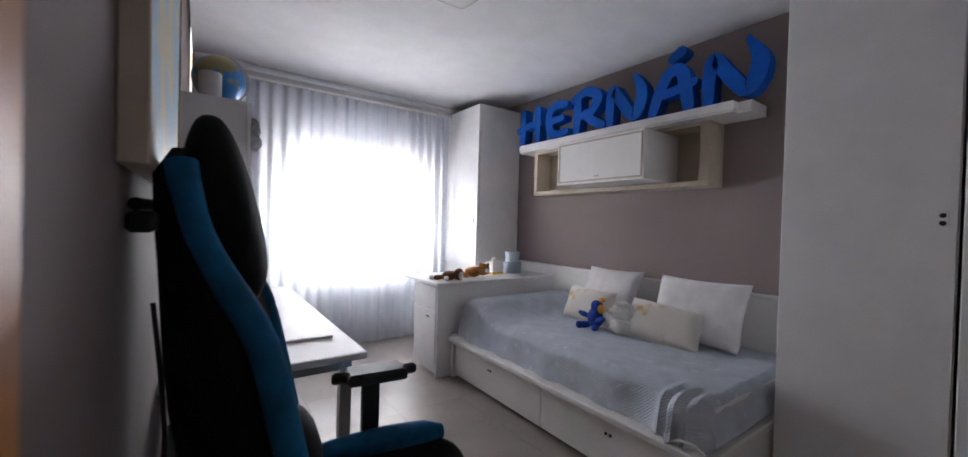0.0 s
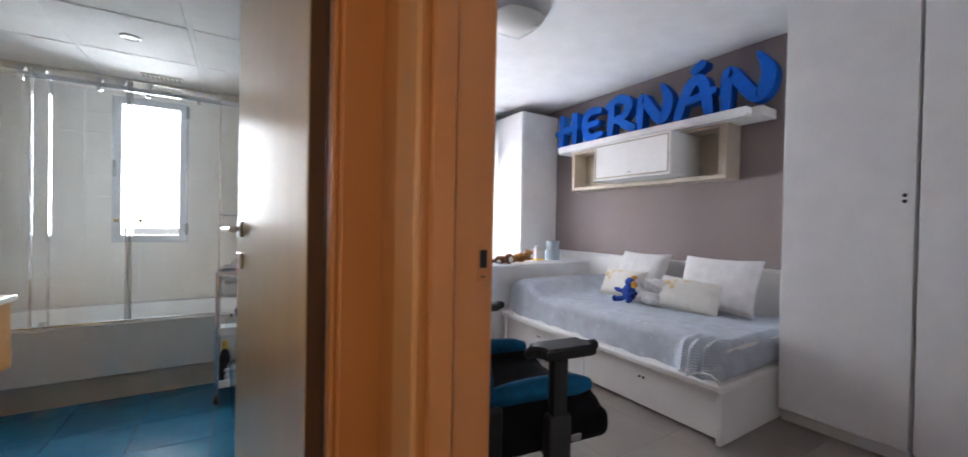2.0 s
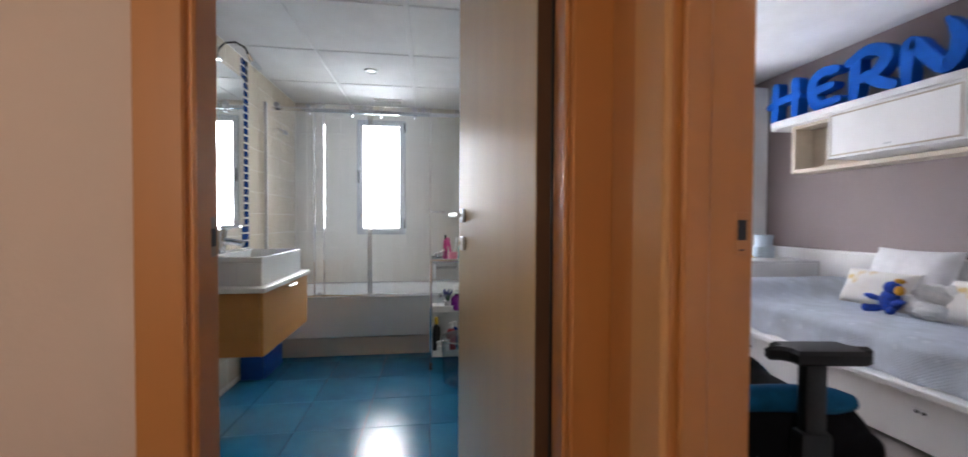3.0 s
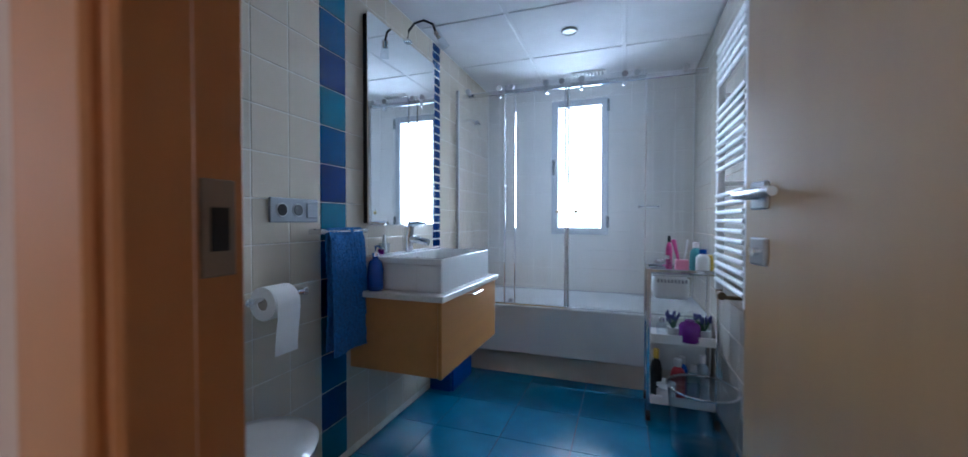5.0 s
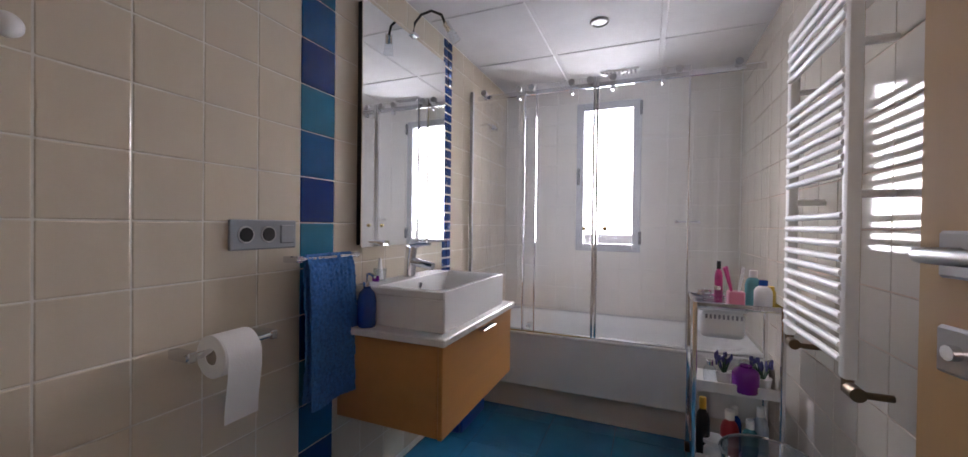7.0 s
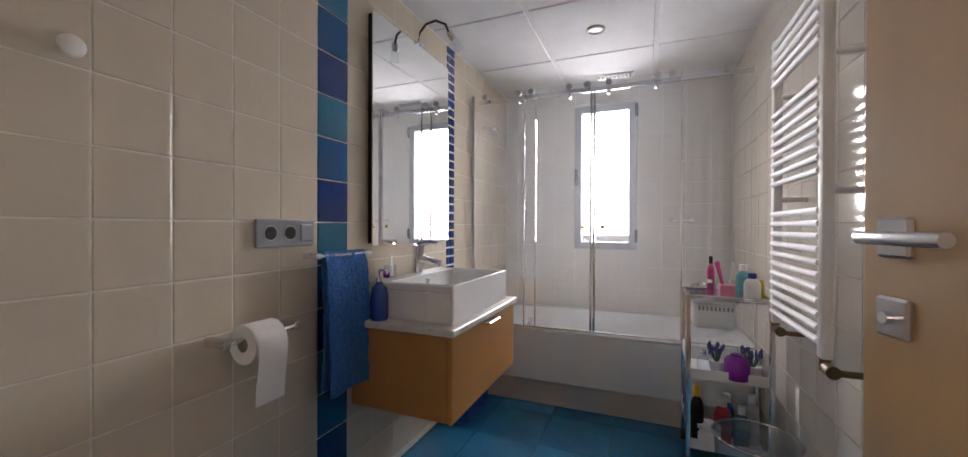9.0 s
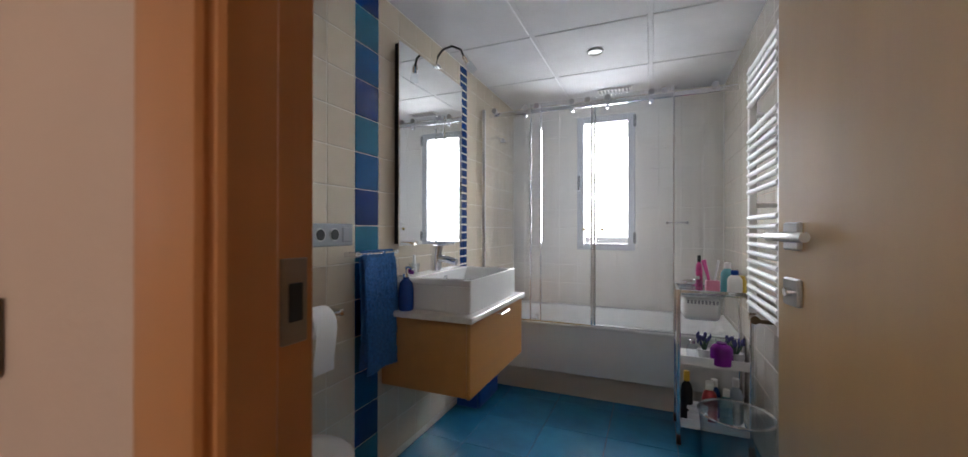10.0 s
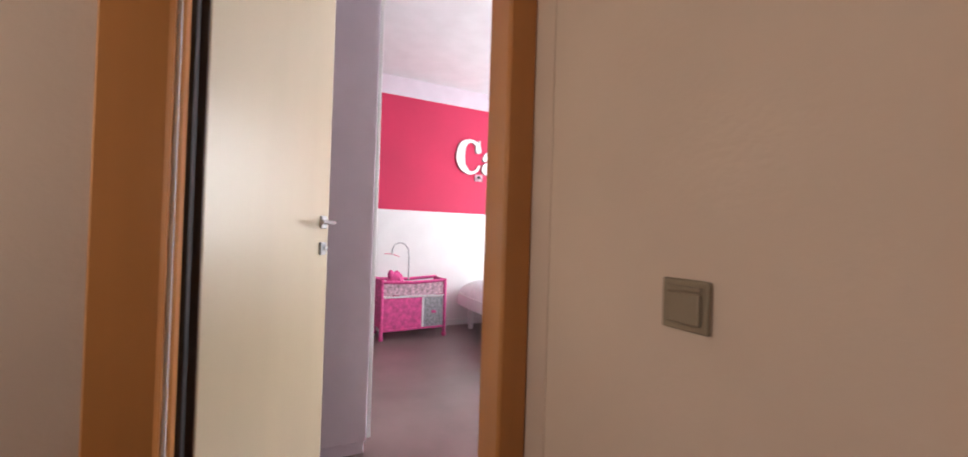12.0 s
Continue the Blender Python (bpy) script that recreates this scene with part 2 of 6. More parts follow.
    "curtain": sheer_mat("sheer_curtain", (0.78, 0.81, 0.88), 0.24),
    "blind": sheer_mat("orange_blind_cloth", (0.45, 0.21, 0.045), 0.06),
    "outdoor": glow_mat("bright_daylight_backdrop", (1.0, 1.0, 1.0), 5.0),
    "outdoor_low": glow_mat("warm_glow_backdrop", (1.0, 0.86, 0.6), 2.2),
}

for key in ("star_fabric", "globe", "map"):
    for node in M[key].node_tree.nodes:
        if node.type == "VALTORGB":
            node.color_ramp.elements[0].position, node.color_ramp.elements[1].position = (0.36, 0.42) if key == "star_fabric" else (0.44, 0.48)

M["leaf"].node_tree.nodes["Principled BSDF"].inputs["Coat Roughness"].default_value = 0.26
M["leaf"].node_tree.nodes["Principled BSDF"].inputs["Coat IOR"].default_value = 1.7
for key in ("black_fabric", "blue_fabric", "letter"):
    M[key].node_tree.nodes["Principled BSDF"].inputs["Specular IOR Level"].default_value = 0.15

# quilted bedspread: fine horizontal ribs with pale printed stars
quilt = mat("blue_quilt", (0.55, 0.6, 0.68), 0.9, var=0.05, scale=10)
qn, ql = quilt.node_tree.nodes, quilt.node_tree.links
q_tc, q_w, q_b = qn.new("ShaderNodeTexCoord"), qn.new("ShaderNodeTexWave"), qn.new("ShaderNodeBump")
q_w.bands_direction = "DIAGONAL"
q_w.inputs["Scale"].default_value, q_w.inputs["Distortion"].default_value = 34, 3
q_b.inputs["Strength"].default_value, q_b.inputs["Distance"].default_value = 0.35, 0.006
ql.new(q_tc.outputs["Object"], q_w.inputs["Vector"])
ql.new(q_w.outputs["Fac"], q_b.inputs["Height"])
ql.new(q_b.outputs[0], qn["Principled BSDF"].inputs["Normal"])
q_v, q_r, q_m = qn.new("ShaderNodeTexVoronoi"), qn.new("ShaderNodeValToRGB"), qn.new("ShaderNodeMix")
q_v.inputs["Scale"].default_value = 11
q_r.color_ramp.elements[0].position, q_r.color_ramp.elements[1].position = 0.16, 0.2
q_r.color_ramp.elements[0].color, q_r.color_ramp.elements[1].color = (0.55, 0.55, 0.55, 1), (0, 0, 0, 1)
ql.new(q_tc.outputs["Object"], q_v.inputs["Vector"])
ql.new(q_v.outputs["Distance"], q_r.inputs[0])
q_m.data_type = "RGBA"
old = qn["Principled BSDF"].inputs["Base Color"].links[0].from_socket
ql.new(q_r.outputs[0], q_m.inputs["Factor"])
ql.new(old, q_m.inputs["A"])
q_m.inputs["B"].default_value = (0.68, 0.72, 0.78, 1)
ql.new(q_m.outputs["Result"], qn["Principled BSDF"].inputs["Base Color"])
M["quilt"] = quilt

# ---- building helpers ----
ORG = {}


def thing(name, label, category, at=(0, 0, 0), rz=0, local=False, group="", kind=""):
    ob = new(name)
    ob.empty_display_size = 0.1
    ob.matrix_basis = pose(*at, 0, 0, rz)
    ORG[ob.name] = Vector((0, 0, 0)) if local else Vector(at)
    return tagged(ob, label, category, group, kind)


def part(name, bm, material, parent=None, label="", smooth=False):
    me = bpy.data.meshes.new(name)
    if parent is not None:
        bmesh.ops.translate(bm, verts=bm.verts, vec=-ORG[parent.name])
    bmesh.ops.recalc_face_normals(bm, faces=bm.faces)
    if smooth:
        for f in bm.faces:
            f.smooth = True
        for e in bm.edges:
            if len(e.link_faces) == 2 and e.calc_face_angle(0) > 0.7:
                e.smooth = False
    bm.to_mesh(me)
    bm.free()
    for m in material if isinstance(material, (list, tuple)) else [material]:
        me.materials.append(m)
    ob = new(name, me)
    if parent is not None:
        ob.parent = parent
        ORG[ob.name] = ORG[parent.name]
    else:
        ORG[ob.name] = Vector((0, 0, 0))
    return tagged(ob, label)


def box(x0, x1, y0, y1, z0, z1, bevel=0.003, bm=None, seg=1):
    out = bm or bmesh.new()
    b = bmesh.new()
    bmesh.ops.create_cube(b, size=1, matrix=Matrix.LocRotScale(((x0 + x1) / 2, (y0 + y1) / 2, (z0 + z1) / 2), None, (abs(x1 - x0), abs(y1 - y0), abs(z1 - z0))))
    if bevel:
        bmesh.ops.bevel(b, geom=b.edges[:], offset=bevel, segments=seg, affect="EDGES", profile=0.5)
    return merge(out, b)


def merge(out, b):
    me = bpy.data.meshes.new("scratch")
    b.to_mesh(me)
    b.free()
    out.from_mesh(me)
    bpy.data.meshes.remove(me)
    return out


def tube(points, r, bm=None, sides=10, closed=False):
    """A round bar along a line of points; r is one radius or one for each point."""
    out = bm or bmesh.new()
    pts = [Vector(p) for p in points]
    rs = r if isinstance(r, (list, tuple)) else [r] * len(pts)
    rings = []
    for i, p in enumerate(pts):
        a, c = pts[max(i - 1, 0)], pts[min(i + 1, len(pts) - 1)]
        if closed:
            a, c = pts[i - 1], pts[(i + 1) % len(pts)]
        d = (c - a).normalized()
        u = d.cross(Vector((0, 0, 1)) if abs(d.z) < 0.95 else Vector((1, 0, 0))).normalized()
        v = d.cross(u)
        rings.append([out.verts.new(p + rs[i] * (math.cos(k * math.tau / sides) * u + math.sin(k * math.tau / sides) * v)) for k in range(sides)])
    n = len(rings)
    for i in range(n if closed else n - 1):
        for k in range(sides):
            q = rings[(i + 1) % n]
            out.faces.new((rings[i][k], rings[i][(k + 1) % sides], q[(k + 1) % sides], q[k]))
    if not closed:
        out.faces.new(rings[0])
        out.faces.new(rings[-1])
    return out


def lathe(profile, at=(0, 0, 0), bm=None, sides=24):
    """A turned shape from (radius, height) pairs."""
    out = bm or bmesh.new()
    rings = []
    for r, z in profile:
        rings.append([out.verts.new((at[0] + r * math.cos(k * math.tau / sides), at[1] + r * math.sin(k * math.tau / sides), at[2] + z)) for k in range(sides)])
    for a, b in zip(rings, rings[1:]):
        for k in range(sides):
            out.faces.new((a[k], a[(k + 1) % sides], b[(k + 1) % sides], b[k]))
    out.faces.new(rings[0])
    out.faces.new(rings[-1])
    return out


def blob(at, size, bm=None, rot=(0, 0, 0), rough=0.0, seg=16):
    out = bm or bmesh.new()
    b = bmesh.new()
    bmesh.ops.create_uvsphere(b, u_segments=seg, v_segments=seg * 2 // 3, radius=1)
    for v in b.verts:
        if rough:
            v.co *= 1 + rough * noise.noise(v.co * 2.3 + Vector(at) * 7)
    bmesh.ops.transform(b, matrix=pose(*at, *rot) @ Matrix.Diagonal((*size, 1)), verts=b.verts)
    return merge(out, b)


def grid_solid(f, nu, nv, thick=0.0):
    """A sheet from f(u, v) with u, v in 0..1, given some thickness along its normals."""
    b = bmesh.new()
    g = [[b.verts.new(f(i / nu, j / nv)) for j in range(nv + 1)] for i in range(nu + 1)]
    for i in range(nu):
        for j in range(nv):
            b.faces.new((g[i][j], g[i + 1][j], g[i + 1][j + 1], g[i][j + 1]))
    if thick:
        b.normal_update()
        bmesh.ops.solidify(b, geom=b.faces[:], thickness=thick)
    return b


def wall(name, axis, at, thick, a0, a1, z1, sides, openings=()):
    """A wall across the given axis from at to at + thick, running a0..a1; sides: materials of its low and high face; openings: (b0, b1, z0, z1)."""
    bm = bmesh.new()

    def piece(p0, p1, q0, q1):
        if p1 - p0 > 1e-4 and q1 - q0 > 1e-4:
            if axis == "x":
                box(at, at + thick, p0, p1, q0, q1, 0, bm)
            else:
                box(p0, p1, at, at + thick, q0, q1, 0, bm)

    cur = a0
    for b0, b1, c0, c1 in sorted(openings):
        piece(cur, b0, 0, z1)
        piece(b0, b1, 0, c0)
        piece(b0, b1, c1, z1)
        cur = b1
    piece(cur, a1, 0, z1)
    bmesh.ops.recalc_face_normals(bm, faces=bm.faces)
    i = 0 if axis == "x" else 1
    for f in bm.faces:
        f.material_index = 1 if f.normal[i] > 0.5 else 0
    return tagged(part(name, bm, sides), kind="structure")


def structure(name, bm, material, label="", smooth=False):
    return tagged(part(name, bm, material, None, label, smooth), kind="structure")

# ---- structure ----
BED_H, BATH_H, HALL_H, PINK_H = 2.45, 2.1, 2.4, 2.7
DOOR = 2.06
wall("wall_between", "x", -0.57, 0.125, -1.3, 4.14, 2.8, [M["cream"], M["taupe"]], [(-0.36, 0.405, 0, DOOR)])
wall("wall_bedroom_north", "y", 4.0, 0.14, -0.43, 2.38, 2.8, [M["grey_wall"], M["cream"]], [(0.2, 1.6, 0.7, 1.85)])
wall("wall_bedroom_east", "x", 2.38, 0.14, -0.9, 4.14, 2.8, [M["taupe"], M["cream"]])
wall("wall_bedroom_south", "y", -0.74, 0.14, -0.43, 2.38, 2.8, [M["cream"], M["grey_wall"]])
wall("wall_bathroom_south", "y", 0.6, 0.09, -2.15, -0.57, 2.8, [M["cream"], M["tileE"]], [(-1.36, -0.645, 0, DOOR)])
wall("wall_bathroom_west", "x", -2.25, 0.0985, 0.6, 3.8, 2.8, [M["grey_wall"], M["grout"]])
wall("wall_bathroom_north", "y", 3.67, 0.13, -2.156, -0.57, 2.8, [M["grout"], M["cream"]], [(-1.605, -1.165, 0.905, 1.97)])
wall("wall_hall_west", "x", -2.35, 0.1, -1.3, 0.6, 2.8, [M["grey_wall"], M["cream"]], [(-0.235, 0.525, 0, DOOR)])
# the opening is added for the hall fill lamp
wall("wall_hall_south", "y", -1.44, 0.14, -2.35, -0.43, 2.8, [M["cream"], M["cream"]], [(-2.2, -1.5, 0.9, 2.1)])
w = wall("wall_pink_room_west", "x", -5.64, 0.14, -1.3, 3.44, 2.8, [M["white"], M["white"]])
# this opening is added to let the pink room lamp in
wall("wall_pink_room_north", "y", 3.3, 0.14, -5.5, -2.25, 2.8, [M["grey_wall"], M["cream"]], [(-4.6, -3.0, 0.9, 2.2)])
wall("wall_pink_room_south", "y", -1.44, 0.14, -5.5, -2.35, 2.8, [M["cream"], M["grey_wall"]])
wall("wall_pink_room_east", "x", -2.35, 0.1, 0.6, 3.3, 2.8, [M["grey_wall"], M["cream"]])
structure("wall_paint_pink", box(-5.5, -5.496, -1.3, 3.3, 1.28, 2.5, 0), M["pink"], "pink painted upper wall")
structure("trim_lilac", box(-5.5, -5.492, -1.3, 3.3, 2.5, 2.7, 0), M["lilac"])
structure("baseboard_pink_room", box(-5.5, -5.488, -1.3, 3.3, 0.004, 0.07, 0.002), M["white"])

structure("wall_return", box(-2.25, -2.15, 0.598, 0.6, 0, 2.4, 0), M["cream"])
structure("ceiling_bedroom", box(-0.43, 2.38, -0.6, 4.0, BED_H, BED_H + 0.1, 0), M["ceiling"])
structure("ceiling_hall", box(-2.25, -0.57, -1.3, 0.6, HALL_H, HALL_H + 0.1, 0), M["ceiling"])
structure("ceiling_pink_room", box(-5.5, -2.35, -1.3, 3.3, PINK_H, PINK_H + 0.09, 0), M["ceiling"])
structure("roof_slab", box(-5.64, 2.52, -1.44, 4.14, 2.8, 2.95, 0), M["ceiling"])
structure("cove_bedroom", tube([(-0.42, 3.985, BED_H - 0.02), (2.37, 3.985, BED_H - 0.02)], 0.03), M["ceiling"])

# suspended bathroom ceiling: panels, T bars, one mesh
bm = bmesh.new()
gx, gy = [-2.15, -1.64, -1.055, -0.57], [0.69, 1.25, 1.85, 2.45, 3.06, 3.67]
for a, b in zip(gx, gx[1:]):
    for c, d in zip(gy, gy[1:]):
        box(a + 0.011, b - 0.011, c + 0.011, d - 0.011, BATH_H, BATH_H + 0.02, 0.004, bm)
for a in gx:
    box(a - 0.012, a + 0.012, 0.69, 3.67, BATH_H + 0.004, BATH_H + 0.03, 0, bm)
for c in gy:
    box(-2.15, -0.57, c - 0.012, c + 0.012, BATH_H + 0.0045, BATH_H + 0.03, 0, bm)
box(-2.15, -0.57, 0.69, 3.67, BATH_H + 0.031, BATH_H + 0.06, 0, bm)
structure("ceiling_bathroom", bm, M["ceiling"])

# slab under all rooms
structure("ground", box(-60, 60, -60, 60, -0.4, -0.1, 0), mat("asphalt", (0.05, 0.05, 0.052), 0.9))
fl_bed = structure("floor_bedroom", box(-0.5, 2.38, -0.6, 4.0, -0.1, -0.004, 0), M["floor_tan_grout"], "taupe tiled floor")
fl_bath = structure("floor_bathroom", box(-2.15, -0.57, 0.64, 3.67, -0.1, -0.004, 0), M["floor_grout"], "blue tiled floor")
structure("floor_hall", box(-2.25, -0.5, -1.3, 0.64, -0.1, 0.0, 0), M["floor_tan"])
structure("floor_pink_room", box(-5.5, -2.25, -1.3, 3.3, -0.1, 0.0, 0), M["floor_c"])

# ---- windows and what shines outside ----


def window(name, x0, x1, y0, z0, z1, bar, label, sash=()):
    ob = thing(name, label, "window", ((x0 + x1) / 2, y0, z0), kind="structure")
    bm = bmesh.new()
    for a in ((x0, x0 + bar, z0, z1), (x1 - bar, x1, z0, z1), (x0 + bar, x1 - bar, z0, z0 + bar), (x0 + bar, x1 - bar, z1 - bar, z1)):
        box(a[0], a[1], y0, y0 + 0.06, a[2], a[3], 0.004, bm)
    for s in sash:
        box(s - bar / 2, s + bar / 2, y0 + 0.003, y0 + 0.055, z0 + bar, z1 - bar, 0.004, bm)
    part("window_frame", bm, M["alu"], ob)
    edges = [x0 + bar, *[e for s in sash for e in (s - bar / 2, s + bar / 2)], x1 - bar]
    for a, b in zip(edges[::2], edges[1::2]):
        p = part("pane", box(a, b, y0 + 0.025, y0 + 0.031, z0 + bar, z1 - bar, 0), M["glass"], ob)
        p.visible_shadow = False
    return ob


window("window_1", 0.2, 1.6, 4.06, 0.7, 1.85, 0.05, "aluminium window behind the sheer curtain", [0.9])
w2 = window("window_2", -1.605, -1.165, 3.655, 0.905, 1.97, 0.053, "narrow grey aluminium bathroom window")
part("window_handle", box(-1.597, -1.575, 3.625, 3.655, 1.38, 1.5, 0.005), M["black"], w2, "dark handle")
for z in (0.96, 1.86):
    part("hinge", box(-1.178, -1.158, 3.635, 3.656, z, z + 0.09, 0.003), M["black"], w2)
# added blind; its orange cloth gives the warm band of light up here
bl_ = thing("warm_band_blind", "orange roller blind, added for the warm band at the window top", "blind", (0.9, 4.13, 1.68))
part("cloth", box(0.26, 1.54, 4.128, 4.131, 1.67, 1.84, 0), M["blind"], bl_)
part("bottom_bar", box(0.26, 1.54, 4.124, 4.135, 1.65, 1.669, 0.003), M["white"], bl_)
# added window, never in view, in front of the pink room lamp
window("window_3", -4.6, -3.0, 3.34, 0.9, 2.2, 0.05, "unseen aluminium window added to light the pink room", [-3.8])
bd = structure("backdrop", box(-30, 30, 60, 60.2, -0.1, 40, 0), M["outdoor"], "overexposed daylight")
# glowing panel added for warm light above the window; nothing real stands there
fc = structure("backdrop_warm_glow", box(-6, 6, 52, 52.2, 12.5, 18, 0), M["outdoor_low"], "added warm glow panel high outside, out of view")

# ---- door frames ----


def frame_post(name, parent, x0, x1, y0, y1, z1=DOOR, z0=0.0):
    return part(name, box(x0, x1, y0, y1, z0, z1, 0.004), M["frame"], parent)


# bathroom door frame
f1 = thing("door_frame_1", "orange beech bathroom door frame", "door frame", (-1.0, 0.64, 0), kind="structure")
frame_post("jamb", f1, -1.36, -1.345, 0.59, 0.688)
frame_post("casing", f1, -1.43, -1.348, 0.583, 0.598, DOOR + 0.07)
frame_post("casing", f1, -1.43, -1.362, 0.6905, 0.696, DOOR + 0.07)
frame_post("door_stop", f1, -1.345, -1.333, 0.59, 0.64)
frame_post("jamb", f1, -0.66, -0.645, 0.59, 0.70)
frame_post("casing", f1, -0.658, -0.572, 0.583, 0.598, DOOR + 0.07)
frame_post("door_stop", f1, -0.672, -0.66, 0.59, 0.64)
part("lintel", box(-1.345, -0.66, 0.59, 0.70, DOOR - 0.015, DOOR, 0.002), M["frame"], f1)
part("lintel_casing", box(-1.348, -0.658, 0.584, 0.598, DOOR, DOOR + 0.07, 0.004), M["frame"], f1)
# filler added in black, in place of the shade in the hinge gap
part("seal", box(-0.663, -0.646, 0.7005, 0.735, 0, DOOR - 0.02, 0.003), M["black"], f1, "black filler that darkens the hinge gap")
sp = part("strike_plate", box(-1.3455, -1.342, 0.648, 0.676, 0.968, 1.044, 0.001), M["taupe_plastic"], f1, "steel strike plate")
part("latch_hole", box(-1.3425, -1.3405, 0.655, 0.669, 0.988, 1.022, 0), M["black"], f1)

# bedroom door frame
f2 = thing("door_frame_2", "orange beech bedroom door frame", "door frame", (-0.5, 0.02, 0), kind="structure")
frame_post("jamb", f2, -0.58, -0.44, 0.39, 0.405)
part("casing", box(-0.587, -0.572, 0.392, 0.487, 0, DOOR + 0.07, 0.006, seg=2), M["frame_pale"], f2)
frame_post("corner_trim", f2, -0.58, -0.5715, 0.489, 0.582, DOOR + 0.07)
frame_post("casing", f2, -0.444, -0.437, 0.392, 0.48, DOOR + 0.07)
frame_post("door_stop", f2, -0.565, -0.52, 0.377, 0.3895)
frame_post("jamb", f2, -0.58, -0.44, -0.36, -0.345)
frame_post("casing", f2, -0.587, -0.572, -0.44, -0.347, DOOR + 0.07)
frame_post("casing", f2, -0.444, -0.437, -0.44, -0.347, DOOR + 0.07)
part("lintel", box(-0.58, -0.44, -0.345, 0.39, DOOR - 0.015, DOOR, 0.002), M["frame"], f2)
part("strike_plate", box(-0.472, -0.45, 0.3885, 0.391, 0.99, 1.055, 0.001), M["frame"], f2, "beech coloured strike plate")
part("latch_hole", box(-0.468, -0.454, 0.387, 0.3892, 1.012, 1.043, 0), M["black"], f2)
part("screw_hole", lathe([(0.004, 0), (0.004, 0.002)], (-0.461, 0.3885, 0.996)), M["black"], f2)

# pink room door frame
f3 = thing("door_frame_3", "orange beech pink room door frame", "door frame", (-2.3, 0.13, 0), kind="structure")
frame_post("jamb", f3, -2.355, -2.24, 0.51, 0.525)
frame_post("casing", f3, -2.248, -2.235, 0.513, 0.597, DOOR + 0.07)
frame_post("jamb", f3, -2.355, -2.24, -0.235, -0.22)
frame_post("casing", f3, -2.248, -2.235, -0.33, -0.223, DOOR + 0.07)
frame_post("door_stop", f3, -2.31, -2.265, -0.2195, -0.207)
part("seal", box(-2.262, -2.256, -0.2195, -0.212, 0, DOOR - 0.02, 0.001), M["white"], f3, "white rubber seal")
# black strip stands in for the shade between jamb and open door
part("gap_shade", box(-2.352, -2.312, -0.2195, -0.198, 0, DOOR - 0.02, 0.002), M["black"], f3, "black strip standing in for the shade in the hinge gap")
part("lintel", box(-2.355, -2.24, -0.22, 0.51, DOOR - 0.015, DOOR, 0.002), M["frame"], f3)


def lever(parent, x, y, z, side, along):
    """A lever handle with a square rose; side: which way it stands out in local y; along: way of the lever in local x."""
    part("rose", box(x - 0.025, x + 0.025, y, y + side * 0.009, z - 0.025, z + 0.025, 0.003), M["steel"], parent)
    part("lever", tube([(x, y, z), (x, y + side * 0.045, z), (x + along * 0.012, y + side * 0.05, z), (x + along * 0.125, y + side * 0.05, z)], 0.008), M["steel"], parent, "steel lever", True)
    part("key_rose", box(x - 0.025, x + 0.025, y, y + side * 0.009, z - 0.125, z - 0.075, 0.003), M["steel"], parent)
    part("key_knob", tube([(x, y, z - 0.1), (x, y + side * 0.018, z - 0.1)], 0.008), M["chrome"], parent, "", True)


def door_leaf(name, hinge, end, width, material, label, height=2.03, hs=1.05):
    rz = math.degrees(math.atan2(end[1] - hinge[1], end[0] - hinge[0]))
    ob = thing(name, label, "door", (*hinge, 0.008), rz, True)
    part("panel", box(0, width, -0.018, 0.018, 0, height, 0.003), material, ob)
    for s in (-1, 1):
        lever(ob, width - 0.06, s * 0.018, hs, s, -1)
    part("edge_band", box(-0.003, 0.0, -0.017, 0.017, 0, height, 0), M["dark_edge"], ob, "dark brown edge")
    for z in (0.25, 1.75):
        part("hinge", tube([(-0.006, 0.02, z), (-0.006, 0.02, z + 0.09)], 0.008), M["steel"], ob, "", True)
    return ob


door_leaf("door_1", (-0.682, 0.705), (-0.806, 1.336), 0.645, M["leaf"], "beech veneer bathroom door standing open inwards")
door_leaf("door_3", (-2.368, -0.198), (-3.0, 0.118), 0.705, M["leaf2"], "pale maple pink room door standing open", hs=1.075)

# ---- bedroom: fitted furniture ----


def locks(parent, face, where, way="x"):
    """Two small round key locks on a grey plate, the pair one above the other or side by side."""
    x, y, z = where
    if way == "v":
        part("lock_plate", box(x - 0.004, x, y - 0.014, y + 0.014, z - 0.03, z + 0.03, 0.001), M["white2"], parent)
        for dz in (-0.014, 0.014):
            part("lock", tube([(x - 0.007, y, z + dz), (x - 0.002, y, z + dz)], 0.009), M["black"], parent, "dark lock")
    else:
        part("lock_plate", box(x - 0.004, x, y - 0.03, y + 0.03, z - 0.014, z + 0.014, 0.001), M["white2"], parent)
        for dy in (-0.013, 0.013):
            part("lock", tube([(x - 0.007, y + dy, z), (x - 0.002, y + dy, z)], 0.008), M["black"], parent, "dark lock")


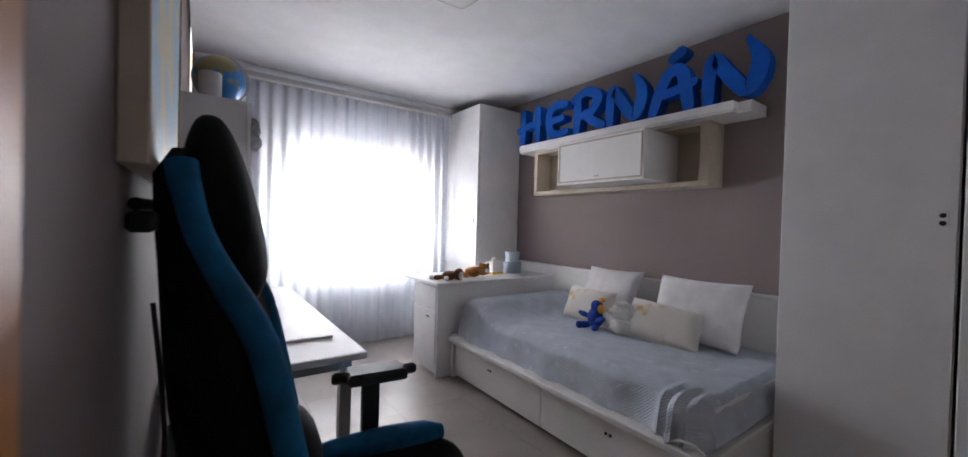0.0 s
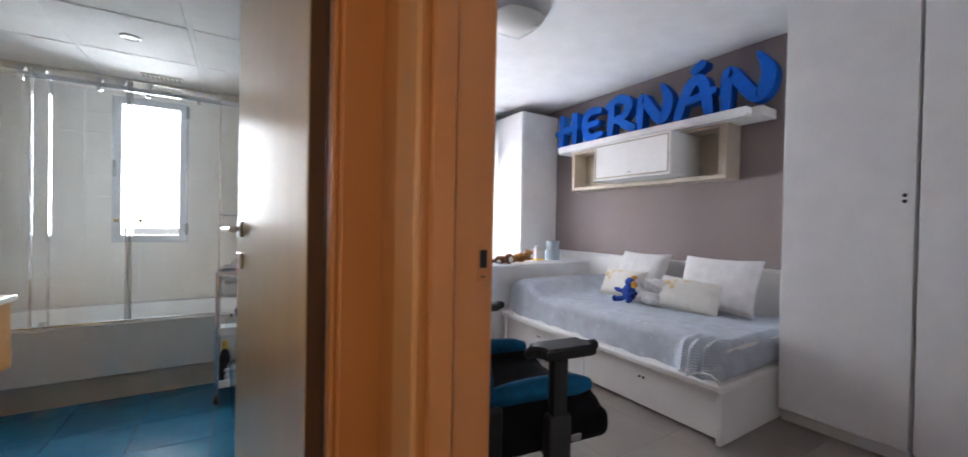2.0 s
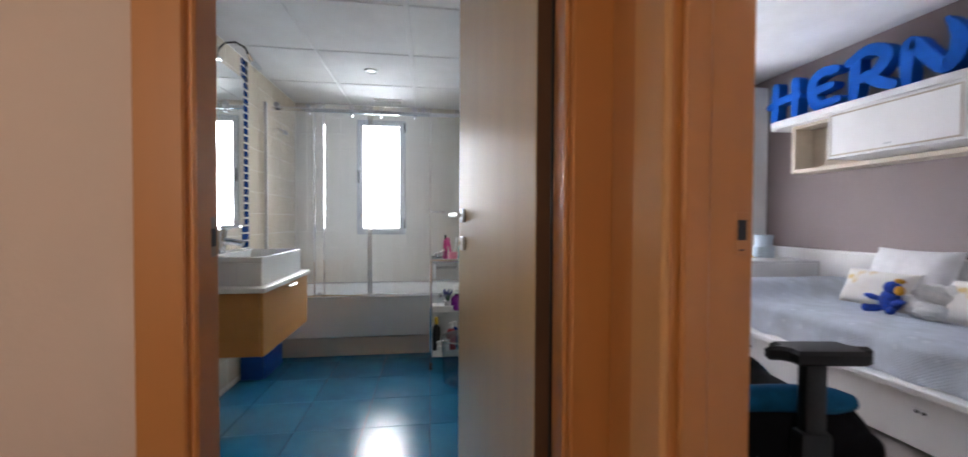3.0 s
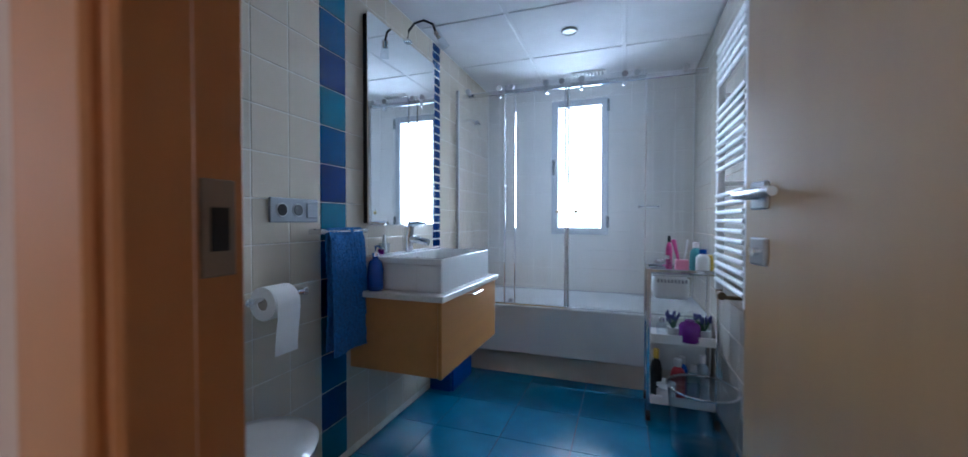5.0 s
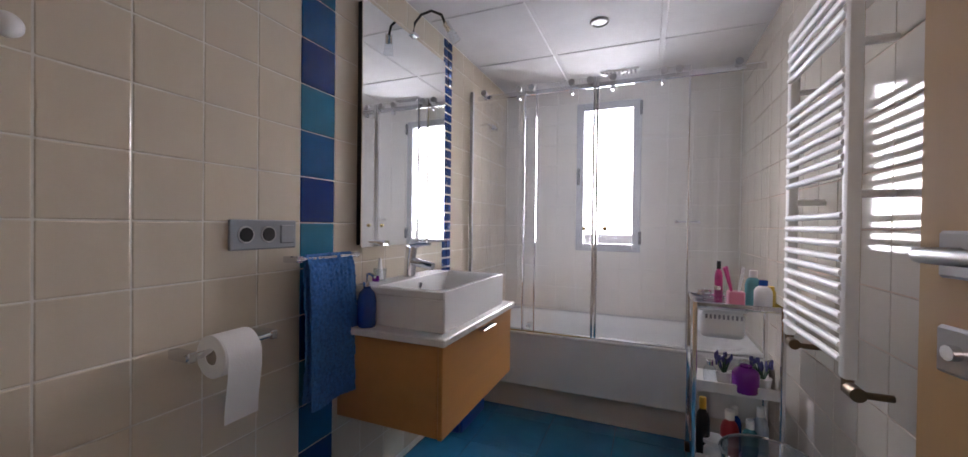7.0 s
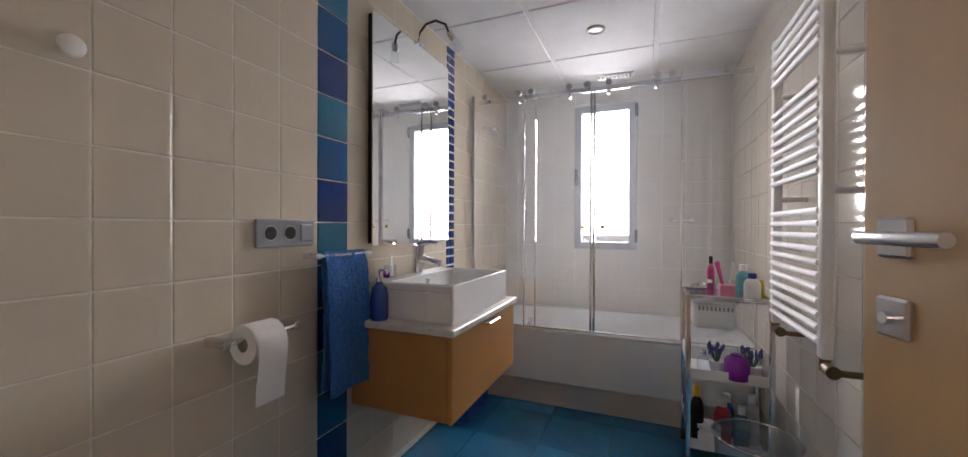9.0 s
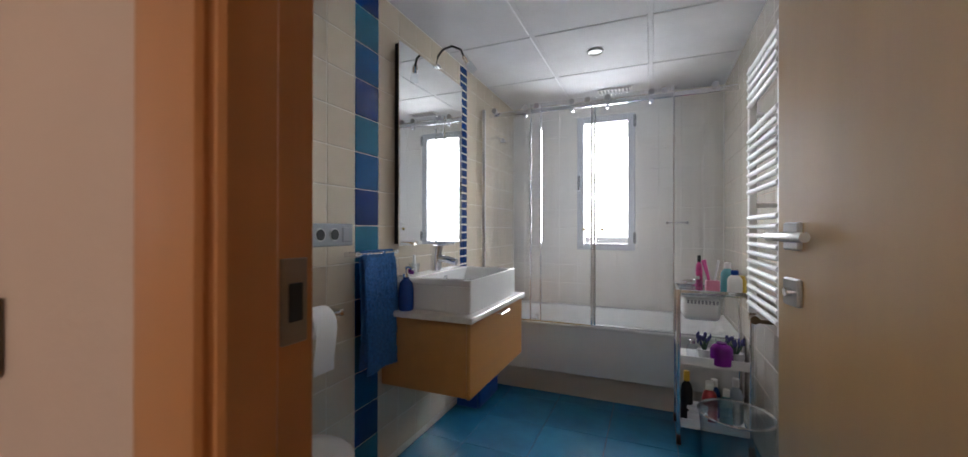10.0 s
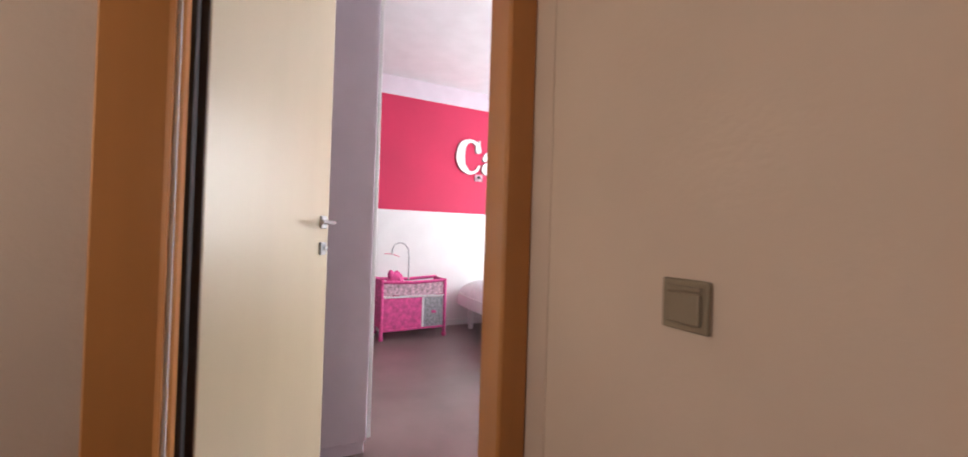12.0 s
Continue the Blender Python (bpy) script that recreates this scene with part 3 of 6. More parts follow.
def wardrobe(y0, y1, lock_y, label):
    ob = thing("wardrobe", label, "wardrobe", (1.85, (y0 + y1) / 2, 0), group="wardrobe row")
    part("carcass", box(1.825, 2.375, y0, y1, 0.07, 2.39, 0.002), M["white2"], ob)
    part("plinth", box(1.85, 2.37, y0 + 0.004, y1 - 0.004, 0, 0.07, 0.002), M["white2"], ob)
    d = part("door", box(1.8, 1.823, y0 + 0.003, y1 - 0.003, 0.075, 2.388, 0.003), M["white2"], ob)
    if lock_y:
        locks(ob, 0, (1.8, lock_y, 1.245), "v")
    return ob


wardrobe(0.309, 0.835, 0.347, "tall white wardrobe beside the bed")
wardrobe(-0.59, 0.302, 0, "tall white wardrobe, plain door")

tall = thing("tall_cabinet", "tall narrow white cabinet in the window corner", "cabinet", (2.1, 3.6, 0))
part("carcass", box(1.874, 2.375, 3.36, 3.995, 0.07, 2.36, 0.002), M["white2"], tall)
part("plinth", box(1.9, 2.37, 3.37, 3.99, 0, 0.07, 0.002), M["white2"], tall)
part("door", box(1.852, 1.872, 3.362, 3.99, 0.76, 2.358, 0.003), M["white2"], tall)
locks(tall, 0, (1.852, 3.41, 1.21), "v")

ped = thing("bedside_drawers", "white drawer unit at the foot of the bed", "drawer unit", (1.5, 2.95, 0))
part("carcass", box(1.122, 2.36, 2.79, 3.15, 0.06, 0.695, 0.002), M["white2"], ped)
part("plinth", box(1.14, 2.35, 2.795, 3.14, 0, 0.06, 0.002), M["white2"], ped)
part("side_panel", box(1.105, 2.36, 2.765, 2.788, 0, 0.695, 0.003), M["white2"], ped)
part("top", box(1.095, 2.36, 2.76, 3.355, 0.697, 0.722, 0.004), M["white2"], ped)
part("support", box(1.4, 1.9, 3.16, 3.35, 0, 0.695, 0.002), M["white2"], ped)
part("drawer", box(1.1, 1.12, 2.792, 3.148, 0.51, 0.688, 0.003), M["white2"], ped)
part("drawer", box(1.1, 1.12, 2.792, 3.148, 0.07, 0.505, 0.003), M["white2"], ped)
locks(ped, 0, (1.1, 2.9, 0.45))

bed = thing("bed", "white bed base with drawers and a backboard along the wall", "bed", (1.8, 1.8, 0))
part("platform", box(1.2, 2.3, 0.84, 2.757, 0.272, 0.305, 0.006), M["white"], bed)
part("end_panel", box(1.225, 2.3, 0.845, 0.871, 0, 0.27, 0.003), M["white"], bed)
part("end_panel", box(1.225, 2.3, 2.73, 2.756, 0, 0.27, 0.003), M["white"], bed)
part("drawer_front", box(1.25, 1.27, 1.79, 2.727, 0.02, 0.268, 0.003), M["white"], bed)
part("drawer_front", box(1.25, 1.27, 0.875, 1.786, 0.02, 0.268, 0.003), M["white"], bed)
part("base", box(1.275, 2.3, 0.875, 2.72, 0.03, 0.265, 0), M["white"], bed)
locks(bed, 0, (1.25, 2.28, 0.19))
locks(bed, 0, (1.25, 1.32, 0.19))
part("backboard", box(2.31, 2.335, 0.838, 3.35, 0.25, 0.79, 0.004), M["white"], bed)
part("backboard_ledge", box(2.3, 2.378, 0.838, 3.35, 0.79, 0.812, 0.004), M["white"], bed)

matt = thing("mattress", "single mattress on the bed base", "mattress", (1.75, 1.8, 0.305))
part("body", box(1.32, 2.28, 0.885, 2.72, 0.307, 0.47, 0.03, seg=3), M["white_fabric"], matt, "", True)


# bedspread draped over mattress and bolster
def spread(u, v):
    y = 0.862 + v * (2.735 - 0.862)
    lift = 0.115 * math.exp(-(((y - 2.55) / 0.15) ** 2)) if y < 2.55 else 0.115 * math.exp(-(((y - 2.55) / 0.22) ** 4))
    top = 0.492 + lift
    s = u * 1.16
    if s < 0.17:
        k = s / 0.17
        x = 1.262 + 0.028 * k + 0.01 * math.sin(y * 17)
        z = 0.308 + (top - 0.355) * k + 0.006 * math.sin(y * 31) * (1 - k)
    elif s < 0.3:
        a = (s - 0.17) / 0.13 * math.pi / 2
        x = 1.29 + 0.1 * (1 - math.cos(a)) + 0.01 * math.sin(y * 17) * math.cos(a)
        z = top - 0.047 + 0.047 * math.sin(a)
    else:
        x = 1.39 + (s - 0.3) / 0.86 * 0.9
        z = top
    end = max(0, (0.927 - y) / 0.065)
    if end > 0:
        z -= (z - 0.315) * min(1, end) ** 3 * (0.97 if x > 1.3 else 0.6)
    z += 0.006 * noise.noise(Vector((x * 6, y * 5, 1))) + 0.003 * noise.noise(Vector((x * 22, y * 18, 4)))
    x += 0.006 * noise.noise(Vector((y * 9, z * 9, 2)))
    if 0.88 < y < 1.12 and s < 0.34:
        bunch = math.sin((y - 0.88) / 0.24 * math.pi)
        x -= 0.04 * bunch * (1 + 0.35 * math.sin(y * 95))
        z += 0.012 * bunch * math.sin(y * 95 + 1.5)
    return Vector((x, y, z))


bs = thing("bedspread", "pale blue quilted bedspread with small white stars", "bedspread", (1.75, 1.8, 0.31))
part("quilt", grid_solid(spread, 60, 110, 0.006), M["quilt"], bs, "", True)
for y in (0.925, 2.66):
    part("tie", tube([(1.25, y + 0.1, 0.352), (1.222, y + 0.1, 0.33), (1.212, y + 0.085, 0.312), (1.215, y + 0.03, 0.34), (1.218, y - 0.03, 0.345), (1.214, y - 0.06, 0.33), (1.212, y - 0.075, 0.311)], 0.0055), M["white_fabric"], bs, "white tie cord", True)


def pillow(label, at, size, rot, material, piping=True, group="pillows"):
    """A soft cushion, upright in local x-z, thickness along y."""
    ob = thing("pillow", label, "pillow", at, 0, True, group)
    ob.matrix_basis = pose(*at, *rot)
    sx, sz, th = size[0] / 2, size[1] / 2, size[2] / 2
    b = bmesh.new()
    n = 22
    for side in (1, -1):
        g = []
        for i in range(n + 1):
            row = []
            for j in range(n + 1):
                p, q = i / n * 2 - 1, j / n * 2 - 1
                pin = 1 - 0.07 * (1 - p * p) * abs(q) ** 2
                pin2 = 1 - 0.07 * (1 - q * q) * abs(p) ** 2
                d = (max(0, 1 - p ** 4) * max(0, 1 - q ** 4)) ** 0.5 * th + 0.006 * noise.noise(Vector((p * 2.2, q * 2.2, at[1] * 5)))
                row.append(b.verts.new((p * sx * pin2, side * max(d, 0.001), q * sz * pin)))
            g.append(row)
        for i in range(n):
            for j in range(n):
                b.faces.new((g[i][j], g[i + 1][j], g[i + 1][j + 1], g[i][j + 1]))
    bmesh.ops.remove_doubles(b, verts=b.verts, dist=0.003)
    part("cover", b, material, ob, "", True)
    if piping:
        pts = []
        for k in range(48):
            a = k / 48 * 4
            e, f = int(a), a % 1 * 2 - 1
            p, q = [(f, -1), (1, f), (-f, 1), (-1, -f)][e]
            pts.append((p * sx * (1 - 0.07 * (1 - q * q) * p * p), 0, q * sz * (1 - 0.07 * (1 - p * p) * q * q)))
        part("piping", tube(pts, 0.006, sides=6, closed=True), M["white_fabric"], ob, "white piping", True)
    return ob


pillow("large white cotton cushion with piped edges", (2.115, 1.35, 0.688), (0.53, 0.4, 0.15), (-26, 0, -87), M["white_fabric"])
pillow("white cotton cushion with piped edges", (2.13, 2.0, 0.685), (0.46, 0.39, 0.15), (-24, 0, -90), M["white_fabric"])
pillow("small cream cushion with golden star print", (1.96, 1.47, 0.595), (0.44, 0.26, 0.12), (-32, 4, -80), M["star_fabric"])
pillow("small cream cushion with golden star print", (1.99, 2.07, 0.60), (0.42, 0.26, 0.13), (-22, 0, -92), M["star_fabric"])

# shelf with letters
sh = thing("wall_shelf", "long white floating shelf with rounded ends", "shelf", (2.24, 2.0, 1.865))
bm = bmesh.new()
b = bmesh.new()
bmesh.ops.create_cube(b, size=1, matrix=Matrix.LocRotScale((2.237, 2.105, 1.897), None, (0.28, 1.99, 0.064)))
bmesh.ops.bevel(b, geom=[e for e in b.edges if abs((e.verts[0].co - e.verts[1].co).z) > 0.01 and e.verts[0].co.x < 2.2], offset=0.06, segments=6, affect="EDGES")
bmesh.ops.bevel(b, geom=[e for e in b.edges if abs((e.verts[0].co - e.verts[1].co).z) < 0.01 and max(e.verts[0].co.x, e.verts[1].co.x) < 2.3 or False], offset=0.012, segments=2, affect="EDGES")
part("board", merge(bm, b), M["white"], sh, "", True)

cb = thing("wall_cubby", "pale oak open wall box with white flap door", "wall cabinet", (2.2, 1.93, 1.46))
X0, X1 = 2.185, 2.375
part("top_board", box(X0, X1, 1.34, 2.915, 1.838, 1.863, 0.002), M["oak"], cb)
part("bottom_board", box(X0, X1, 1.34, 1.98, 1.458, 1.49, 0.002), M["oak"], cb)
part("bottom_board", box(X0, X1, 1.983, 2.915, 1.458, 1.49, 0.002), M["oak"], cb)
part("side_board", box(X0, X1, 1.34, 1.4, 1.491, 1.837, 0.002), M["oak"], cb)
part("side_board", box(X0, X1, 2.877, 2.915, 1.491, 1.837, 0.002), M["oak"], cb)
part("back_board", box(2.36, 2.375, 1.401, 2.876, 1.491, 1.837, 0), M["oak"], cb)
part("inner_box", box(1.963, 2.35, 1.625, 2.385, 1.5, 1.826, 0.002), M["white"], cb)
fd = part("flap_door", box(1.945, 1.961, 1.625, 2.385, 1.5, 1.826, 0.002), M["white"], cb)
bm = bmesh.new()
for a in ((1.64, 1.65, 1.515, 1.811), (2.36, 2.37, 1.515, 1.811), (1.65, 2.36, 1.515, 1.525), (1.65, 2.36, 1.801, 1.811)):
    box(1.939, 1.9465, a[0], a[1], a[2], a[3], 0.002, bm)
part("moulding", bm, M["oak"], fd)
for dy in (-0.012, 0.012):
    part("lock", tube([(1.94, 2.0 + dy, 1.548), (1.947, 2.0 + dy, 1.548)], 0.006), M["steel"], fd)


def stroke(out, pts, depth, off):
    """One brush stroke of (x, z, half width), swept with rounded ends into a slab."""
    fine = []
    for i in range(len(pts) - 1):
        p0, p1, p2, p3 = pts[max(i - 1, 0)], pts[i], pts[i + 1], pts[min(i + 2, len(pts) - 1)]
        for k in range(6):
            s = k / 6
            fine.append([0.5 * (2 * b_ + (c_ - a_) * s + (2 * a_ - 5 * b_ + 4 * c_ - d_) * s * s + (3 * b_ - a_ - 3 * c_ + d_) * s ** 3) for a_, b_, c_, d_ in zip(p0, p1, p2, p3)])
    fine.append(list(pts[-1]))
    left, right = [], []
    for i, (x, z, h) in enumerate(fine):
        a, c = fine[max(i - 1, 0)], fine[min(i + 1, len(fine) - 1)]
        d = Vector((c[0] - a[0], c[1] - a[1])).normalized()
        left.append((x - d.y * h, z + d.x * h))
        right.append((x + d.y * h, z - d.x * h))

    def cap(p, a, b, h):
        base = math.atan2(a[1] - p[1], a[0] - p[0])
        return [(p[0] + h * math.cos(base - math.pi * k / 6), p[1] + h * math.sin(base - math.pi * k / 6)) for k in range(1, 6)]

    caps_end = cap(fine[-1], left[-1], right[-1], fine[-1][2])
    caps_start = cap(fine[0], right[0], left[0], fine[0][2])
    n = len(left)
    b = bmesh.new()
    f = [[b.verts.new((x, y, z)) for x, z in left] for y in (-depth / 2 - off, depth / 2 + off)]
    g = [[b.verts.new((x, y, z)) for x, z in right] for y in (-depth / 2 - off, depth / 2 + off)]
    for s in (0, 1):
        for i in range(n - 1):
            b.faces.new((f[s][i], f[s][i + 1], g[s][i + 1], g[s][i]))
    ends = []
    for pts2, l0, r0 in ((caps_end, -1, -1), (caps_start, 0, 0)):
        vs = [[b.verts.new((x, y, z)) for x, z in pts2] for y in (-depth / 2 - off, depth / 2 + off)]
        for s in (0, 1):
            loop = [f[s][l0], *vs[s], g[s][r0]] if l0 == -1 else [g[s][r0], *vs[s], f[s][l0]]
            b.faces.new(loop)
        ends.append(vs)
    rim0 = f[0] + ends[0][0] + g[0][::-1] + ends[1][0]
    rim1 = f[1] + ends[0][1] + g[1][::-1] + ends[1][1]
    for i in range(len(rim0)):
        j = (i + 1) % len(rim0)
        b.faces.new((rim0[i], rim0[j], rim1[j], rim1[i]))
    return merge(out, b)


LETTERS = {
    "H": [[(0.03, 0.28, .03), (0.03, 0.15, .03), (0.02, 0.02, .03)], [(0.2, 0.27, .032), (0.2, 0.14, .03), (0.2, 0.02, .028)], [(-0.03, 0.13, .02), (0.1, 0.155, .026), (0.22, 0.16, .026)]],
    "E": [[(0.19, 0.26, .024), (0.1, 0.27, .03), (0.03, 0.22, .032), (0.03, 0.1, .034), (0.08, 0.035, .034), (0.2, 0.05, .022)], [(0.05, 0.15, .026), (0.16, 0.16, .022)]],
    "R": [[(0.04, 0.26, .03), (0.04, 0.14, .032), (0.03, 0.02, .028)], [(0.0, 0.25, .022), (0.12, 0.29, .03), (0.21, 0.23, .034), (0.16, 0.14, .03), (0.07, 0.12, .024)], [(0.11, 0.13, .028), (0.17, 0.07, .03), (0.25, 0.025, .026)]],
    "N": [[(0.04, 0.02, .026), (0.04, 0.15, .032), (0.06, 0.25, .032), (0.13, 0.15, .034), (0.21, 0.05, .036), (0.26, 0.1, .038), (0.27, 0.2, .034), (0.22, 0.31, .012)]],
    "Á": [[(0.03, 0.02, .03), (0.07, 0.14, .034), (0.13, 0.25, .036), (0.2, 0.25, .034), (0.23, 0.14, .036), (0.25, 0.02, .032)], [(0.06, 0.12, .022), (0.16, 0.13, .026), (0.28, 0.16, .022)], [(0.15, 0.335, .026), (0.2, 0.365, .03)]],
}
for ch, y, s in (("H", 3.09, 1.08), ("E", 2.74, 1.1), ("R", 2.43, 1.12), ("N", 2.11, 1.08), ("Á", 1.745, 1.05), ("N", 1.39, 1.1)):
    ob = thing("wall_letter", "thick royal blue foam letter %s standing on the shelf" % ch, "letter", (2.2, y, 1.932), -90, True, "blue name letters")
    bm = bmesh.new()
    for i, st in enumerate(LETTERS[ch]):
        stroke(bm, [(a * s * 1.06, c * s, h * s * 1.12) for a, c, h in st], 0.09, 0.002 * i)
    low = min(v.co.z for v in bm.verts)
    bmesh.ops.translate(bm, verts=bm.verts, vec=(0, 0, -low))
    part("letter_body", bm, M["letter"], ob, "", True)

# ceiling lamp
cl = thing("ceiling_lamp", "square frosted glass ceiling lamp with rounded corners", "ceiling lamp", (0.70, 1.93, 2.45))


def dish(u, v):
    p, q = u * 2 - 1, v * 2 - 1
    r = max(abs(p), abs(q))
    a, b = p * math.sqrt(1 - q * q / 2.6), q * math.sqrt(1 - p * p / 2.6)
    return Vector((0.70 + a * 0.17, 1.93 + b * 0.17, 2.35 + 0.075 * r ** 3))


part("glass_dish", grid_solid(dish, 16, 16, 0.006), M["ceramic"], cl, "white glass dish", True)
part("mount", lathe([(0.07, 0), (0.07, 0.095)], (0.70, 1.93, 2.355)), M["steel"], cl)
for dx, dy in ((0.09, -0.12), (-0.09, 0.12)):
    part("clip", box(0.69 + dx, 0.71 + dx, 1.92 + dy, 1.94 + dy, 2.36, 2.45, 0.003), M["chrome"], cl)

# curtain and rod
cu = thing("curtain", "white sheer floor-length curtain on a rail", "curtain", (0.8, 3.87, 0.02))


def drape(u, v):
    x = -0.2 + u * 1.98
    amp = 0.022 + 0.018 * noise.noise(Vector((x * 3, 0, 1)))
    ph = x * 62 + 2.2 * noise.noise(Vector((x * 4, 3, 0))) + 0.5 * noise.noise(Vector((x * 3, v * 2, 7)))
    y = 3.86 + amp * (0.55 + 0.45 * v) * math.sin(ph) + 0.01 * math.sin(x * 23 + v)
    return Vector((x, y, 0.02 + v * 2.27))


part("sheer", grid_solid(drape, 420, 12), M["curtain"], cu, "", True)
rod = thing("curtain_rod", "white curtain rod with round finials and rings", "curtain rod", (0.8, 3.86, 2.31))
part("rod", tube([(-0.25, 3.86, 2.315), (1.83, 3.86, 2.315)], 0.014), M["white"], rod, "", True)
part("finial", blob((-0.28, 3.86, 2.315), (0.035, 0.035, 0.035)), M["white"], rod, "", True)
for i in range(20):
    x = -0.15 + i * 0.1
    part("ring", tube([(x, 3.86 + 0.022 * math.cos(k * math.tau / 12), 2.307 + 0.022 * math.sin(k * math.tau / 12)) for k in range(12)], 0.003, sides=5, closed=True), M["white"], rod)

# ---- bedroom: chair, desk, left wall ----
ch = thing("gaming_chair", "black and blue high-back gaming chair pushed back from the desk", "chair", (0.019, 0.987, 0), -7.6, True)


def lerp(tab, z):
    zs, vs = zip(*tab)
    return float(np.mean(np.interp([z + k * 0.014 for k in range(-4, 5)], zs, vs)))


HALF = [(0.46, 0.2), (0.62, 0.25), (0.85, 0.262), (0.98, 0.25), (1.06, 0.22), (1.13, 0.185), (1.22, 0.178), (1.29, 0.14)]
BACK = [(0.46, -0.3), (0.65, -0.335), (0.82, -0.365), (0.94, -0.385), (1.06, -0.397), (1.19, -0.412), (1.3, -0.418)]
FRONT = [(0.46, -0.14), (0.65, -0.178), (0.82, -0.212), (0.92, -0.234), (1.0, -0.252), (1.045, -0.273), (1.085, -0.305), (1.12, -0.334), (1.2, -0.358), (1.3, -0.376)]


def back_shell(z0, z1, n, m):
    """A winged backrest: the sides reach forward to FRONT, the middle is hollowed."""
    b = bmesh.new()
    rings = []
    for i in range(n + 1):
        z = z0 + (z1 - z0) * i / n
        w, xb, xf = lerp(HALF, z), lerp(BACK, z), lerp(FRONT, z)
        e = min(1, 0.55 + 0.225 * min(i, n - i))
        ring = []
        for side in (1, -1):
            for k in range(m):
                s = side * (1 - 2 * k / (m - 1)) * 0.997
                mid = (xb + xf) / 2
                hollow = 0.45 * max(0, xf - xb - 0.05) * (1 - abs(s) ** 3)
                reach = (1 - s ** 10) ** 0.5
                x = mid + (xf - mid) * reach - hollow if side > 0 else mid - (mid - xb) * reach - 0.02 * (1 - s * s)
                ring.append(b.verts.new((mid + (x - mid) * e, s * w * e, z)))
        rings.append(ring)
    for p, q in zip(rings, rings[1:]):
        for k in range(len(p)):
            b.faces.new((p[k], p[(k + 1) % len(p)], q[(k + 1) % len(p)], q[k]))
    b.faces.new(rings[0])
    b.faces.new(rings[-1])
    return b


part("backrest", back_shell(0.46, 1.295, 36, 18), M["black_fabric"], ch, "", True)
for s in (-1, 1):
    pts, rs = [], []
    for i in range(30):
        z = 0.5 + i / 29 * 0.765
        pts.append((lerp(FRONT, z) - 0.016 - 0.012 * (s > 0), s * (lerp(HALF, z) - 0.016), z))
        rs.append(0.01 + 0.012 * math.sin(min(1, i / 6) * math.pi / 2))
    part("side_bolster", tube(pts, rs, sides=12), M["blue_fabric"], ch, "blue side bolster", True)
# head cushion, thick at its lower edge
hc = bmesh.new()
bmesh.ops.create_uvsphere(hc, u_segments=24, v_segments=18, radius=1)
for v in hc.verts:
    p = Vector([math.copysign(abs(c) ** 0.75, c) for c in v.co])
    z = 1.192 + 0.172 * p.z
    v.co = Vector((-0.345 - 0.1 * (z - 1.19) + p.x * (0.06 - 0.022 * p.z), 0.145 * p.y, z))
part("head_cushion", hc, M["black_fabric"], ch, "", True)
part("head_strap", tube([(-0.44, -0.13 + 0.26 * k / 6, 1.2) for k in range(7)], 0.01), M["black"], ch, "", True)
part("lumbar_cushion", blob((-0.22, 0, 0.68), (0.06, 0.17, 0.11)), M["black_fabric"], ch, "", True)
part("back_lock", box(-0.438, -0.405, -0.19, -0.16, 1.16, 1.19, 0.006), M["black"], ch)


def seat(u, v):
    p, q = u * 2 - 1, v * 2 - 1
    x, y = 0.0 + p * 0.265, q * 0.265 * (1 - 0.12 * max(0, p) ** 3)
    edge = (max(0, 1 - p ** 6) * max(0, 1 - q ** 6)) ** 0.5
    side = 0.045 * math.exp(-(((abs(q) - 0.8) / 0.17) ** 2))
    return Vector((x, y, 0.455 + edge * (0.075 + side) - 0.02 * max(0, p) ** 4))


part("seat", grid_solid(seat, 26, 26), M["black_fabric"], ch, "", True)
part("seat_pan", box(-0.265, 0.262, -0.262, 0.262, 0.385, 0.485, 0.036, seg=4), M["black_fabric"], ch, "", True)
